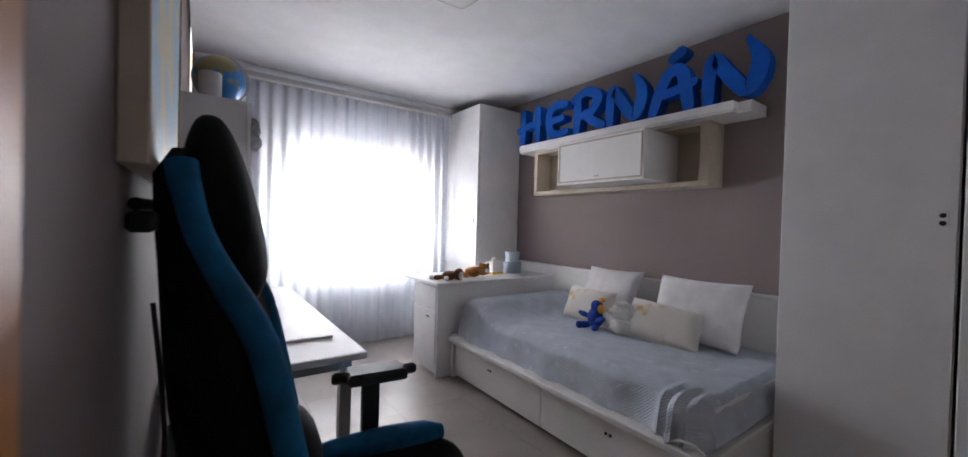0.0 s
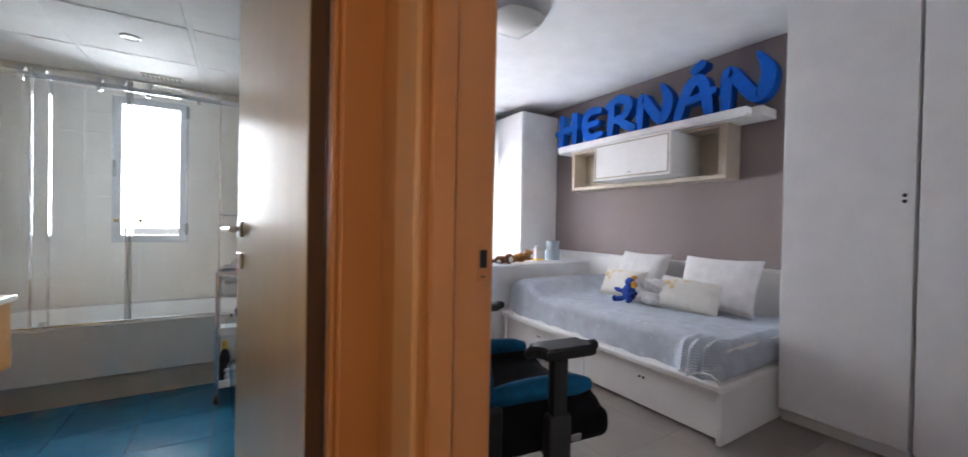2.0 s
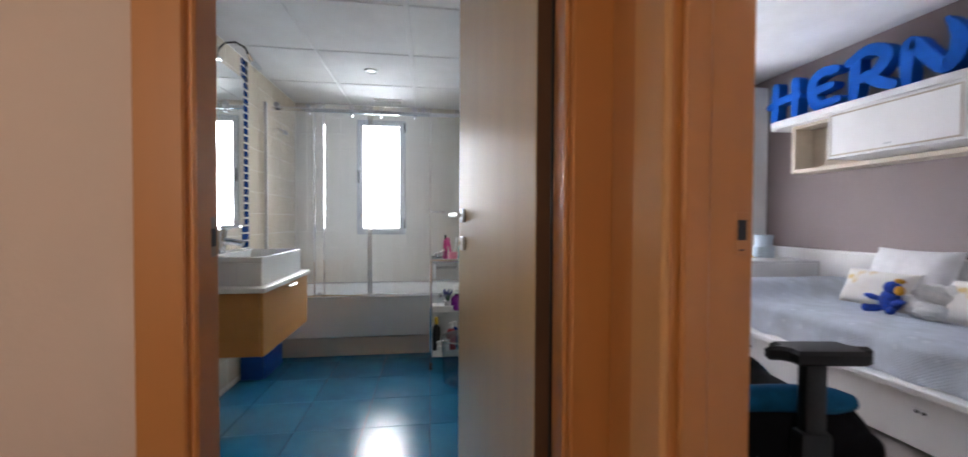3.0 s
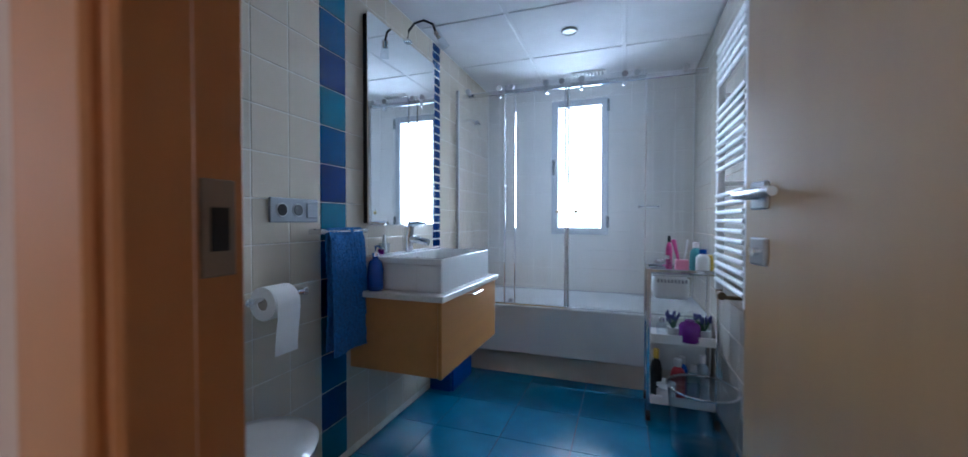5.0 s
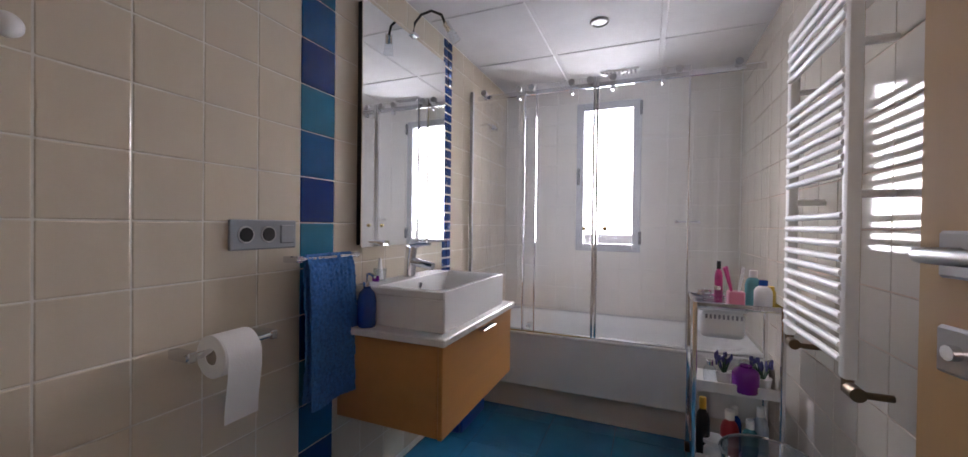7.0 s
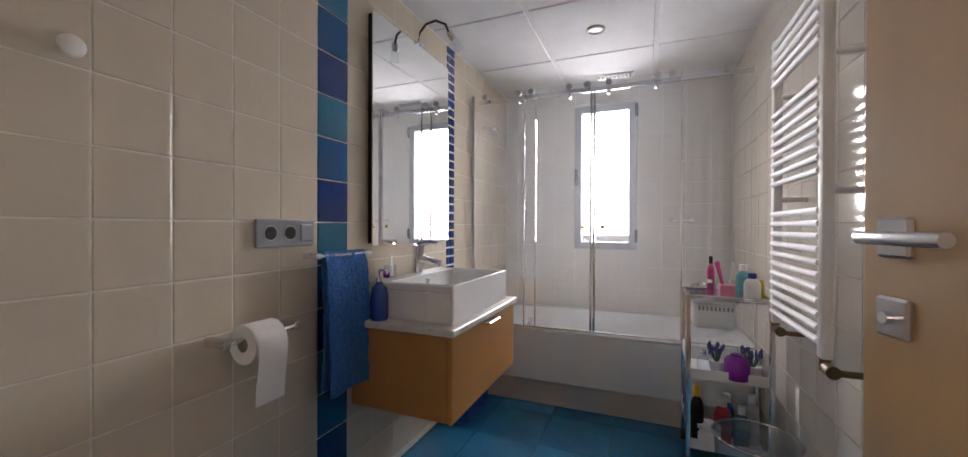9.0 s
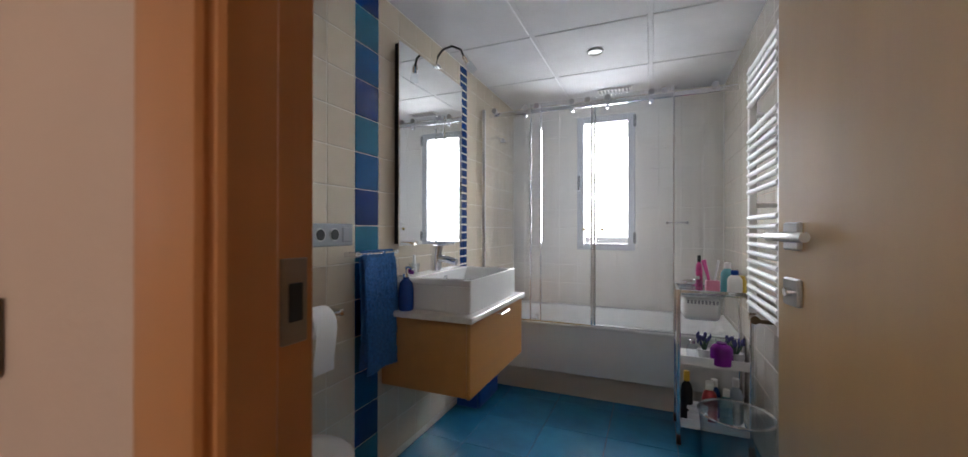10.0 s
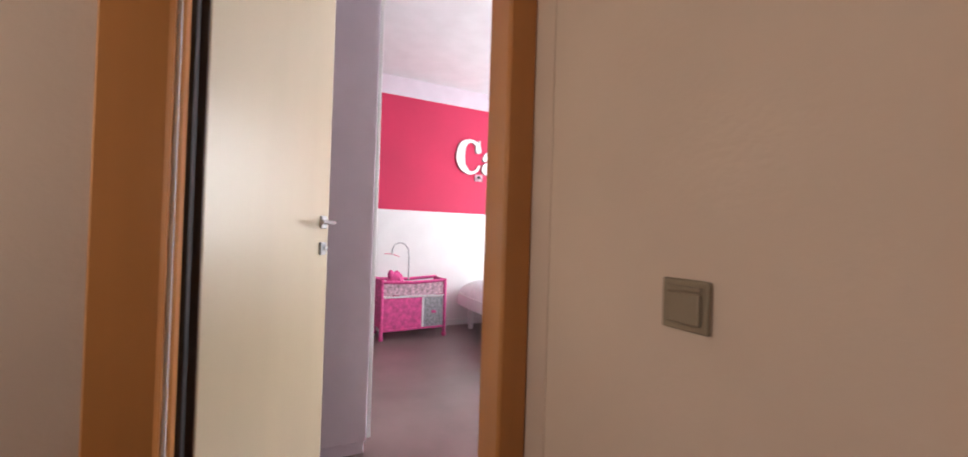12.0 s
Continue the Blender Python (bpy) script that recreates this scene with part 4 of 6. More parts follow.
for s in (-1, 1):
    pts = [(-0.22 + i * 0.052, s * 0.215, 0.56 + 0.012 * math.sin(i / 8 * math.pi)) for i in range(9)]
    part("seat_bolster", tube(pts, [0.012, 0.026, 0.032, 0.034, 0.035, 0.036, 0.036, 0.034, 0.02], sides=12), M["blue_fabric"], ch, "blue seat bolster", True)
    y = s * 0.315
    pad = bmesh.new()
    bmesh.ops.create_cube(pad, size=1, matrix=Matrix.LocRotScale((0.018, y, 0.725), None, (0.25, 0.095, 0.034)))
    bmesh.ops.bevel(pad, geom=[e for e in pad.edges if abs(e.verts[0].co.z - e.verts[1].co.z) > 0.01], offset=0.04, segments=5, affect="EDGES")
    bmesh.ops.bevel(pad, geom=[e for e in pad.edges if abs(e.verts[0].co.z - e.verts[1].co.z) < 0.001], offset=0.008, segments=1, affect="EDGES")
    part("armrest_pad", pad, M["black"], ch, "", True)
    part("armrest_post", box(-0.022, 0.03, y - 0.018, y + 0.018, 0.44, 0.71, 0.01, seg=2), M["black"], ch, "", True)
    part("armrest_sleeve", box(-0.035, 0.043, y - 0.024, y + 0.024, 0.33, 0.54, 0.014, seg=2), M["black"], ch, "", True)
    part("armrest_bracket", tube([(0.05, y, 0.345), (0.05, s * 0.2, 0.36), (0.05, s * 0.1, 0.372)], 0.022), M["black"], ch, "", True)
    part("button", box(0.035, 0.07, y + s * 0.026, y + s * 0.03, 0.46, 0.48, 0.003), M["steel"], ch)
    part("recline_hinge", box(-0.25, -0.15, s * 0.245, s * 0.275, 0.4, 0.56, 0.012, seg=2), M["black"], ch)
part("mechanism", box(-0.12, 0.12, -0.1, 0.1, 0.34, 0.376, 0.01), M["black"], ch)
part("gas_lift", lathe([(0.028, 0), (0.028, 0.13), (0.02, 0.131), (0.02, 0.25)], (0, 0, 0.1)), M["black"], ch, "", True)
for k in range(5):
    a = k * math.tau / 5 + 0.35
    c, s = math.cos(a), math.sin(a)
    part("base_leg", tube([(0.03 * c, 0.03 * s, 0.12), (0.17 * c, 0.17 * s, 0.105), (0.3 * c, 0.3 * s, 0.075)], [0.035, 0.028, 0.02]), M["black"], ch, "", True)
    cs = part("caster", tube([(0.3 * c - 0.022 * s, 0.3 * s + 0.022 * c, 0.03), (0.3 * c + 0.022 * s, 0.3 * s - 0.022 * c, 0.03)], 0.03, sides=16), M["black"], ch, "", True)
    part("caster_stem", tube([(0.3 * c, 0.3 * s, 0.055), (0.3 * c, 0.3 * s, 0.08)], 0.01), M["steel"], ch)

dk = thing("desk", "white desk with steel legs along the wall", "desk", (-0.18, 2.25, 0))
part("tabletop", box(-0.443, 0.112, 1.46, 2.98, 0.715, 0.74, 0.004), M["white2"], dk)
part("modesty_bar", box(-0.41, -0.39, 1.56, 2.92, 0.6, 0.7, 0.003), M["steel"], dk)
for y in (1.56, 2.92):
    for x in (-0.4, 0.065):
        part("leg", box(x - 0.02, x + 0.02, y - 0.02, y + 0.02, 0, 0.714, 0.003), M["steel"], dk)
    part("foot_rail", box(-0.38, 0.045, y - 0.012, y + 0.012, 0.1, 0.14, 0.003), M["steel"], dk)
    part("top_rail", box(-0.38, 0.045, y - 0.012, y + 0.012, 0.66, 0.7, 0.003), M["steel"], dk)
part("long_rail", box(-0.39, -0.37, 1.58, 2.9, 0.15, 0.19, 0.003), M["steel"], dk)
kb = thing("desk_pad", "white desk pad lying on the desk", "desk pad", (-0.1, 1.95, 0.742))
part("pad", box(-0.33, 0.055, 1.68, 2.2, 0.7405, 0.75, 0.003), M["white"], kb)
cabl = thing("cable", "black cable hanging down the wall", "cable", (-0.42, 1.2, 0.7))
part("wire", tube([(-0.435, 1.22, 1.0), (-0.42, 1.2, 0.86), (-0.41, 1.18, 0.74), (-0.415, 1.18, 0.5), (-0.42, 1.2, 0.1)], 0.005), M["black"], cabl, "", True)
pc = thing("under_desk_unit", "low grey metal unit under the desk", "pedestal", (-0.3, 1.25, 0))
part("body", box(-0.42, -0.2, 1.3, 1.48, 0.004, 0.6, 0.006), M["silver_plastic"], pc)
part("top", box(-0.425, -0.195, 1.295, 1.485, 0.602, 0.625, 0.004), M["black"], pc)

mp_ = thing("framed_map", "framed world map hanging on the grey wall", "picture", (-0.42, 1.2, 1.25))
part("canvas", box(-0.443, -0.418, 0.84, 1.7, 1.27, 1.93, 0), M["map"], mp_)
bm = bmesh.new()
for a in ((0.82, 0.84, 1.25, 1.95), (1.7, 1.72, 1.25, 1.95), (0.84, 1.7, 1.25, 1.27), (0.84, 1.7, 1.93, 1.95)):
    box(-0.4445, -0.412, a[0], a[1], a[2], a[3], 0.002, bm)
part("frame", bm, M["oak"], mp_)

wc = thing("wall_cabinet", "grey wall cabinet above the desk", "wall cabinet", (-0.3, 2.6, 1.35))
part("body", box(-0.444, -0.19, 2.3, 2.9, 1.36, 1.72, 0.003), M["white2"], wc)
part("door", box(-0.188, -0.172, 2.302, 2.898, 1.362, 1.718, 0.003), M["white2"], wc)

gl = thing("globe", "blue desk globe on a pale stand", "globe", (-0.29, 2.6, 1.72))
part("sphere", blob((-0.29, 2.6, 1.88), (0.118, 0.118, 0.118), seg=32), M["globe"], gl, "", True)
part("meridian", tube([(-0.29 + 0.128 * math.sin(a), 2.6, 1.88 - 0.128 * math.cos(a)) for a in [k / 14 * math.pi for k in range(15)]], 0.006), M["steel"], gl, "", True)
part("stand", lathe([(0.075, 0), (0.07, 0.012), (0.02, 0.02), (0.016, 0.035)], (-0.29, 2.6, 1.721)), M["white"], gl, "", True)
mug = thing("pencil_cup", "grey cylindrical cup on the wall cabinet", "cup", (-0.33, 2.38, 1.72))
part("cup", lathe([(0.045, 0), (0.045, 0.12), (0.04, 0.12), (0.04, 0.01)], (-0.33, 2.38, 1.721)), M["grey_wall"], mug, "", True)
st = thing("wall_star", "small pale blue star on the window wall", "ornament", (-0.3, 3.98, 2.28))
bm = bmesh.new()
ring = [(0.06 if k % 2 == 0 else 0.028, k * math.tau / 10 + math.pi / 2) for k in range(10)]
lo = [[bm.verts.new((-0.3 + r * math.cos(a), y, 2.3 + r * math.sin(a))) for r, a in ring] for y in (3.975, 3.998)]
bm.faces.new(lo[0])
bm.faces.new(lo[1])
for k in range(10):
    bm.faces.new((lo[0][k], lo[0][(k + 1) % 10], lo[1][(k + 1) % 10], lo[1][k]))
part("star", bm, M["pale_blue"], st)
mk = thing("plush_toy", "grey plush toy hanging beside the wall cabinet", "plush toy", (-0.14, 2.75, 1.6))
bm = blob((-0.13, 2.72, 1.68), (0.04, 0.05, 0.06), rough=0.2)
blob((-0.12, 2.7, 1.6), (0.035, 0.04, 0.05), bm, rough=0.2)
part("toy_body", bm, M["grey_cloth"], mk, "", True)

# toys on the drawer unit and bed
dg = thing("plush_dog", "brown and white plush dog lying on the drawer unit", "plush toy", (1.25, 2.9, 0.722))
bm = blob((1.3, 2.92, 0.757), (0.075, 0.05, 0.035), rough=0.2)
blob((1.34, 2.85, 0.77), (0.042, 0.042, 0.048), bm, rough=0.15)
blob((1.2, 2.94, 0.742), (0.05, 0.02, 0.02), bm, (0, 0, 10))
blob((1.25, 2.87, 0.742), (0.05, 0.02, 0.02), bm, (0, 0, -20))
part("fur", bm, M["plush_brown"], dg, "", True)
part("paw", blob((1.15, 2.95, 0.744), (0.024, 0.022, 0.021)), M["plush_white"], dg, "white paw", True)
part("muzzle", blob((1.335, 2.81, 0.762), (0.02, 0.016, 0.03)), M["plush_white"], dg, "white muzzle", True)
part("paw", blob((1.22, 2.84, 0.742), (0.022, 0.02, 0.019)), M["plush_white"], dg, "white paw", True)
br = thing("teddy_bear", "tan plush bear lying on the drawer unit", "plush toy", (1.6, 2.95, 0.722))
bm = blob((1.56, 2.96, 0.767), (0.095, 0.06, 0.045), rough=0.2)
blob((1.62, 2.9, 0.79), (0.055, 0.05, 0.052), bm, rough=0.1)
blob((1.58, 2.89, 0.835), (0.016, 0.012, 0.018), bm)
blob((1.655, 2.89, 0.83), (0.016, 0.012, 0.018), bm)
blob((1.47, 2.95, 0.747), (0.05, 0.027, 0.025), bm)
part("fur", bm, M["plush_tan"], br, "", True)
part("muzzle", blob((1.625, 2.855, 0.785), (0.024, 0.014, 0.02)), M["white_fabric"], br, "", True)
tb = thing("tissue_box", "white and yellow tissue box", "box", (1.85, 3.05, 0.722))
part("carton", box(1.79, 1.91, 3.0, 3.12, 0.745, 0.83, 0.003), M["white"], tb)
part("base_band", box(1.788, 1.912, 2.998, 3.122, 0.723, 0.744, 0.002), M["yellow"], tb)
part("tissue", blob((1.85, 3.06, 0.845), (0.03, 0.02, 0.03), rough=0.5), M["paper"], tb, "", True)
for z, r, x in ((0.723, 0.085, 2.06), (0.824, 0.07, 2.06)):
    hb = thing("round_box", "pale blue round cardboard box", "box", (x, 3.05, z), group="stacked boxes")
    part("body", lathe([(r - 0.004, 0), (r - 0.004, 0.07)], (x, 3.05, z), sides=28), M["pale_blue"], hb, "", True)
    part("lid", lathe([(r, 0.066), (r, 0.098), (r - 0.003, 0.1)], (x, 3.05, z), sides=28), M["pale_blue"], hb, "", True)

pb = thing("blue_plush_toy", "small royal blue plush toy sitting on the bed", "plush toy", (1.82, 1.83, 0.495))
part("torso", blob((1.83, 1.83, 0.555), (0.045, 0.05, 0.06), rough=0.15), M["plush_blue"], pb, "", True)
part("head", blob((1.825, 1.815, 0.632), (0.036, 0.04, 0.036)), M["plush_blue"], pb, "", True)
part("leg", blob((1.78, 1.87, 0.515), (0.045, 0.02, 0.02), rot=(0, 0, -20)), M["plush_blue"], pb, "", True)
part("leg", blob((1.78, 1.79, 0.515), (0.045, 0.02, 0.02), rot=(0, 0, 20)), M["plush_blue"], pb, "", True)
part("arm", blob((1.81, 1.9, 0.57), (0.018, 0.045, 0.016), rot=(10, 0, 0)), M["plush_blue"], pb, "", True)
part("arm", blob((1.8, 1.77, 0.56), (0.018, 0.035, 0.016), rot=(-20, 0, 0)), M["plush_blue"], pb, "", True)
part("foot", blob((1.75, 1.885, 0.515), (0.018, 0.022, 0.022)), M["plush_blue"], pb, "", True)
part("beak", blob((1.80, 1.765, 0.625), (0.022, 0.02, 0.026)), M["orange"], pb, "", True)
part("crest", blob((1.835, 1.79, 0.67), (0.016, 0.024, 0.014)), M["orange"], pb, "", True)

wp = thing("white_plush_cushion", "crumpled white plush cushion on the bed", "cushion", (1.9, 1.66, 0.495))
bm = blob((1.93, 1.66, 0.6), (0.08, 0.12, 0.075), None, (20, 0, 20), 0.35, 24)
blob((1.88, 1.72, 0.56), (0.07, 0.08, 0.06), bm, (0, 0, 0), 0.35, 20)
blob((1.85, 1.65, 0.545), (0.06, 0.075, 0.05), bm, (0, 10, 30), 0.3, 20)
blob((1.95, 1.58, 0.64), (0.05, 0.08, 0.04), bm, (35, 0, 0), 0.3, 20)
blob((1.96, 1.73, 0.64), (0.045, 0.06, 0.04), bm, (-30, 0, 0), 0.3, 20)
part("plush", bm, M["plush_white"], wp, "", True)

pb.location.y += 0.05
pb.scale = (1.12, 1.12, 1.12)
wp.location.y += 0.04

# ---- hall ----
sw = thing("light_switch", "taupe rocker light switch on the cream wall", "light switch", (-1.75, 0.595, 0.95))
part("plate", box(-1.794, -1.706, 0.590, 0.5995, 0.906, 0.994, 0.004, seg=2), M["taupe_plastic"], sw)
part("rocker", box(-1.782, -1.718, 0.584, 0.591, 0.918, 0.972, 0.004, seg=2), M["taupe_plastic"], sw)
part("cap_line", box(-1.782, -1.718, 0.5865, 0.591, 0.975, 0.983, 0.001), M["taupe_plastic"], sw)

# ---- pink room ----
wr = thing("wardrobe", "white wardrobe beside the pink room door", "wardrobe", (-3.5, -0.1, 0))
part("carcass", box(-3.8, -3.225, -0.5, 0.355, 0.06, 2.4, 0.003), M["lilac"], wr)
part("plinth", box(-3.79, -3.235, -0.49, 0.345, 0, 0.06, 0.002), M["lilac"], wr)
part("door", box(-3.79, -3.24, 0.357, 0.376, 0.065, 2.395, 0.003), M["white"], wr)

cr = thing("doll_cot", "pink folding doll travel cot with hanging mobile", "doll cot", (-5.25, 1.14, 0))
cx0, cx1, cy0, cy1 = -5.42, -5.11, 0.82, 1.46
for x in (cx0, cx1):
    for y in (cy0, cy1):
        part("leg", tube([(x, y, 0.0), (x, y, 0.58)], 0.018), M["pink_cloth"], cr, "", True)
        part("foot", blob((x, y, 0.02), (0.026, 0.026, 0.02)), M["pink_cloth"], cr, "", True)
part("front_panel", box(cx1 - 0.006, cx1 + 0.004, cy0 + 0.015, 1.22, 0.1, 0.4, 0.002), M["pink_cloth"], cr)
part("pocket_panel", box(cx1 - 0.006, cx1 + 0.006, 1.245, cy1 - 0.015, 0.1, 0.4, 0.002), M["grey_cloth"], cr, "grey pocket panel")
part("pocket_edge", box(cx1 - 0.006, cx1 + 0.007, 1.222, 1.243, 0.1, 0.4, 0.002), M["white_fabric"], cr)
part("patch", box(cx1 + 0.0062, cx1 + 0.009, 1.32, 1.37, 0.24, 0.265, 0), M["pink_cloth"], cr)
part("mesh_panel", box(cx1 - 0.004, cx1 + 0.002, cy0 + 0.015, cy1 - 0.015, 0.43, 0.55, 0.001), M["pink_pale"], cr)
part("frill", tube([(cx1 + 0.006, cy0 + 0.02 + k * 0.0125, 0.415 + 0.006 * (-1) ** k) for k in range(50)], 0.008, sides=6), M["white_fabric"], cr)
for x in (cx0, cx1):
    part("top_rail", tube([(x, cy0, 0.56), (x, (cy0 + cy1) / 2, 0.55), (x, cy1, 0.57)], 0.016), M["pink_cloth"], cr, "", True)
    part("low_rail", tube([(x, cy0, 0.09), (x, cy1, 0.1)], 0.012), M["pink_cloth"], cr, "", True)
for y in (cy0, cy1):
    part("end_panel", box(cx0 + 0.01, cx1 - 0.01, y - 0.004, y + 0.004, 0.1, 0.54, 0.001), M["pink_cloth"], cr)
    part("top_rail", tube([(cx0, y, 0.56), (cx1, y, 0.56)], 0.016), M["pink_cloth"], cr, "", True)
part("mattress", box(cx0 + 0.02, cx1 - 0.02, cy0 + 0.02, cy1 - 0.02, 0.36, 0.4, 0.01), M["pink_pale"], cr)
part("mobile_arm", tube([(-5.2, 1.1, 0.55), (-5.2, 1.1, 0.8), (-5.2, 1.09, 0.88), (-5.2, 1.05, 0.93), (-5.2, 1.0, 0.94), (-5.2, 0.95, 0.92), (-5.2, 0.93, 0.87), (-5.2, 0.93, 0.82)], 0.008), M["steel"], cr, "", True)
part("mobile_bar", tube([(-5.2, 0.85, 0.83), (-5.2, 0.93, 0.825), (-5.2, 1.0, 0.8)], 0.005), M["pink_plastic"], cr, "", True)
dl = thing("toy_bundle", "bright pink cloth toy in the doll cot", "toy", (-5.25, 0.97, 0.4))
bm = blob((-5.22, 0.97, 0.53), (0.07, 0.08, 0.13), rough=0.3)
blob((-5.2, 0.92, 0.62), (0.03, 0.03, 0.05), bm)
part("cloth", bm, M["pink_cloth"], dl, "", True)

bc_ = thing("bed", "white bed with white bedding by the pink wall", "bed", (-4.5, 2.2, 0))
part("side_rail", box(-5.45, -3.5, 1.75, 1.79, 0.24, 0.37, 0.006), M["white"], bc_)
part("side_rail", box(-5.45, -3.5, 2.66, 2.7, 0.24, 0.37, 0.006), M["white"], bc_)
part("base", box(-5.45, -3.5, 1.792, 2.658, 0.25, 0.34, 0), M["white"], bc_)
for x in (-5.3, -3.6):
    for y in (1.85, 2.6):
        part("leg", tube([(x, y, 0), (x, y, 0.25)], 0.03), M["white"], bc_)
bd2 = thing("duvet", "white crumpled duvet on the bed", "duvet", (-4.5, 2.2, 0.34))
part("cover", grid_solid(lambda u, v: Vector((-5.46 + 1.94 * u, 1.755 + 0.94 * v, 0.372 + 0.17 * (max(0, 1 - (2 * v - 1) ** 6) * max(0, 1 - (2 * u - 1) ** 10)) ** 0.5 + 0.02 * noise.noise(Vector((u * 9, v * 6, 0))))), 40, 30), M["white_fabric"], bd2, "", True)


SERIF = {
    "C": [[(0.275, 0.29, .036), (0.255, 0.36, .026), (0.17, 0.395, .018), (0.08, 0.34, .042), (0.05, 0.21, .052), (0.08, 0.09, .042), (0.17, 0.025, .02), (0.25, 0.05, .015), (0.29, 0.11, .012)], [(0.285, 0.4, .01), (0.288, 0.28, .014)]],
    "a": [[(0.06, 0.2, .03), (0.09, 0.26, .022), (0.15, 0.27, .026), (0.185, 0.21, .036), (0.185, 0.1, .036), (0.2, 0.03, .026), (0.25, 0.03, .012)], [(0.18, 0.165, .016), (0.09, 0.135, .026), (0.055, 0.08, .032), (0.1, 0.03, .022), (0.17, 0.07, .014)]],
}
for char, y in (("C", 1.69), ("a", 1.99)):
    ob = thing("wall_letter", "large white wooden serif letter %s on the pink wall" % char, "letter", (-5.479, y, 1.725), 90, True, "white name letters")
    bm = bmesh.new()
    for i, st_ in enumerate(SERIF[char]):
        stroke(bm, st_, 0.026, 0.001 * i)
    part("letter_body", bm, M["white"], ob, "", True)
tg = thing("paper_tag", "small pale pink tag under the white letters", "tag", (-5.49, 1.98, 1.7))
part("paper", box(-5.495, -5.476, 1.93, 2.03, 1.66, 1.74, 0.002), M["pink_pale"], tg)
part("print", box(-5.476, -5.474, 1.96, 2.0, 1.69, 1.72, 0), M["black"], tg)

# unseen window, added where the hall fill lamp shines in
window("window_4", -2.2, -1.5, -1.42, 0.9, 2.1, 0.05, "unseen aluminium window added for the hall fill lamp")

# ---- bathroom ----
stp = thing("step_stool", "low blue plastic step stool under the vanity", "step stool", (-2.06, 2.72, 0))
part("top", box(-2.146, -1.985, 2.56, 2.88, 0.155, 0.18, 0.012, seg=3), M["blue_plastic"], stp, "", True)
part("front_panel", box(-2.005, -1.99, 2.57, 2.87, 0.0, 0.154, 0.004), M["blue_plastic"], stp)
for y in (2.567, 2.873):
    part("side_panel", box(-2.14, -2.006, y - 0.006, y + 0.006, 0.0, 0.154, 0.003), M["blue_plastic"], stp)
# bath tub with panel and plinth
tub = thing("bathtub", "white acrylic bathtub with a plain front panel", "bathtub", (-1.36, 3.3, 0))
TX0, TX1, TY0, TY1, TZ = -2.142, -0.578, 2.945, 3.662, 0.46


def basin_sheet(x0, x1, y0, y1, z, depth, rim, nu=40, nv=24, p=5):
    """A rim that drops smoothly into a rounded hollow."""
    def f(u, v):
        x, y = x0 + (x1 - x0) * u, y0 + (y1 - y0) * v
        a = (2 * u - 1) * (x1 - x0) / (x1 - x0 - 2 * rim)
        b = (2 * v - 1) * (y1 - y0) / (y1 - y0 - 2 * rim)
        r = (abs(a) ** p + abs(b) ** p) ** (1 / p)
        k = min(1, max(0, (1 - r) / 0.3))
        return Vector((x, y, z - depth * k * k * (3 - 2 * k)))
    return grid_solid(f, nu, nv)


part("basin", basin_sheet(TX0, TX1, TY0, TY1, TZ, 0.36, 0.06, 70, 40), M["acrylic"], tub, "", True)
part("front_panel", box(TX0, TX1, TY0 - 0.002, TY0 + 0.02, 0.146, TZ - 0.002, 0.008, seg=2), M["acrylic"], tub)
part("rim_edge", tube([(TX0, TY0 + 0.006, TZ - 0.008), (TX1, TY0 + 0.006, TZ - 0.008)], 0.012), M["acrylic"], tub, "", True)
part("plinth", box(TX0, TX1, TY0 + 0.03, TY0 + 0.05, 0, 0.145, 0), M["tileE"], tub, "tiled plinth")
part("overflow", tube([(-1.86, 3.3, 0.4), (-1.835, 3.3, 0.395)], 0.035, sides=20), M["chrome"], tub, "chrome overflow", True)
part("gold_seal", box(-1.98, -1.4, TY0 + 0.002, TY0 + 0.012, TZ + 0.002, TZ + 0.01, 0.002), M["brass"], tub)

# sliding glass screen
gs = thing("shower_screen", "clear glass sliding bath screen on a chrome rail", "shower screen", (-1.36, 2.97, 0.47))
part("rail", box(-2.1, -0.6, 2.965, 2.98, 1.845, 1.875, 0.004), M["chrome"], gs)
for a, b, y in ((-2.13, -1.79, 2.985), (-1.79, -1.392, 2.955), (-1.378, -0.93, 2.955), (-0.93, -0.59, 2.985)):
    p = part("glass_panel", box(a, b, y - 0.003, y + 0.003, 0.472, 1.9 if y < 2.97 else 1.84, 0), M["screen_glass"], gs)
    p.visible_shadow = False
for x, w, m in ((-1.394, 0.012, "chrome"), (-1.376, 0.012, "chrome"), (-0.93, 0.007, "chrome"), (-1.79, 0.007, "chrome"), (-2.128, 0.02, "steel"), (-1.72, 0.006, "chrome")):
    part("profile", box(x - w / 2, x + w / 2, 2.944, 2.964, 0.47, 1.9, 0.002), M[m], gs)
for x in (-2.05, -1.83, -1.75, -1.52, -1.42, -1.3, -1.05, -0.98, -0.72):
    part("roller", tube([(x, 2.945, 1.885), (x, 2.966, 1.885)], 0.018, sides=14), M["steel"], gs, "", True)
for x in (-1.83, -1.52, -1.3, -1.05):
    part("roller", tube([(x, 2.945, 1.83), (x, 2.966, 1.83)], 0.013, sides=12), M["chrome"], gs, "", True)
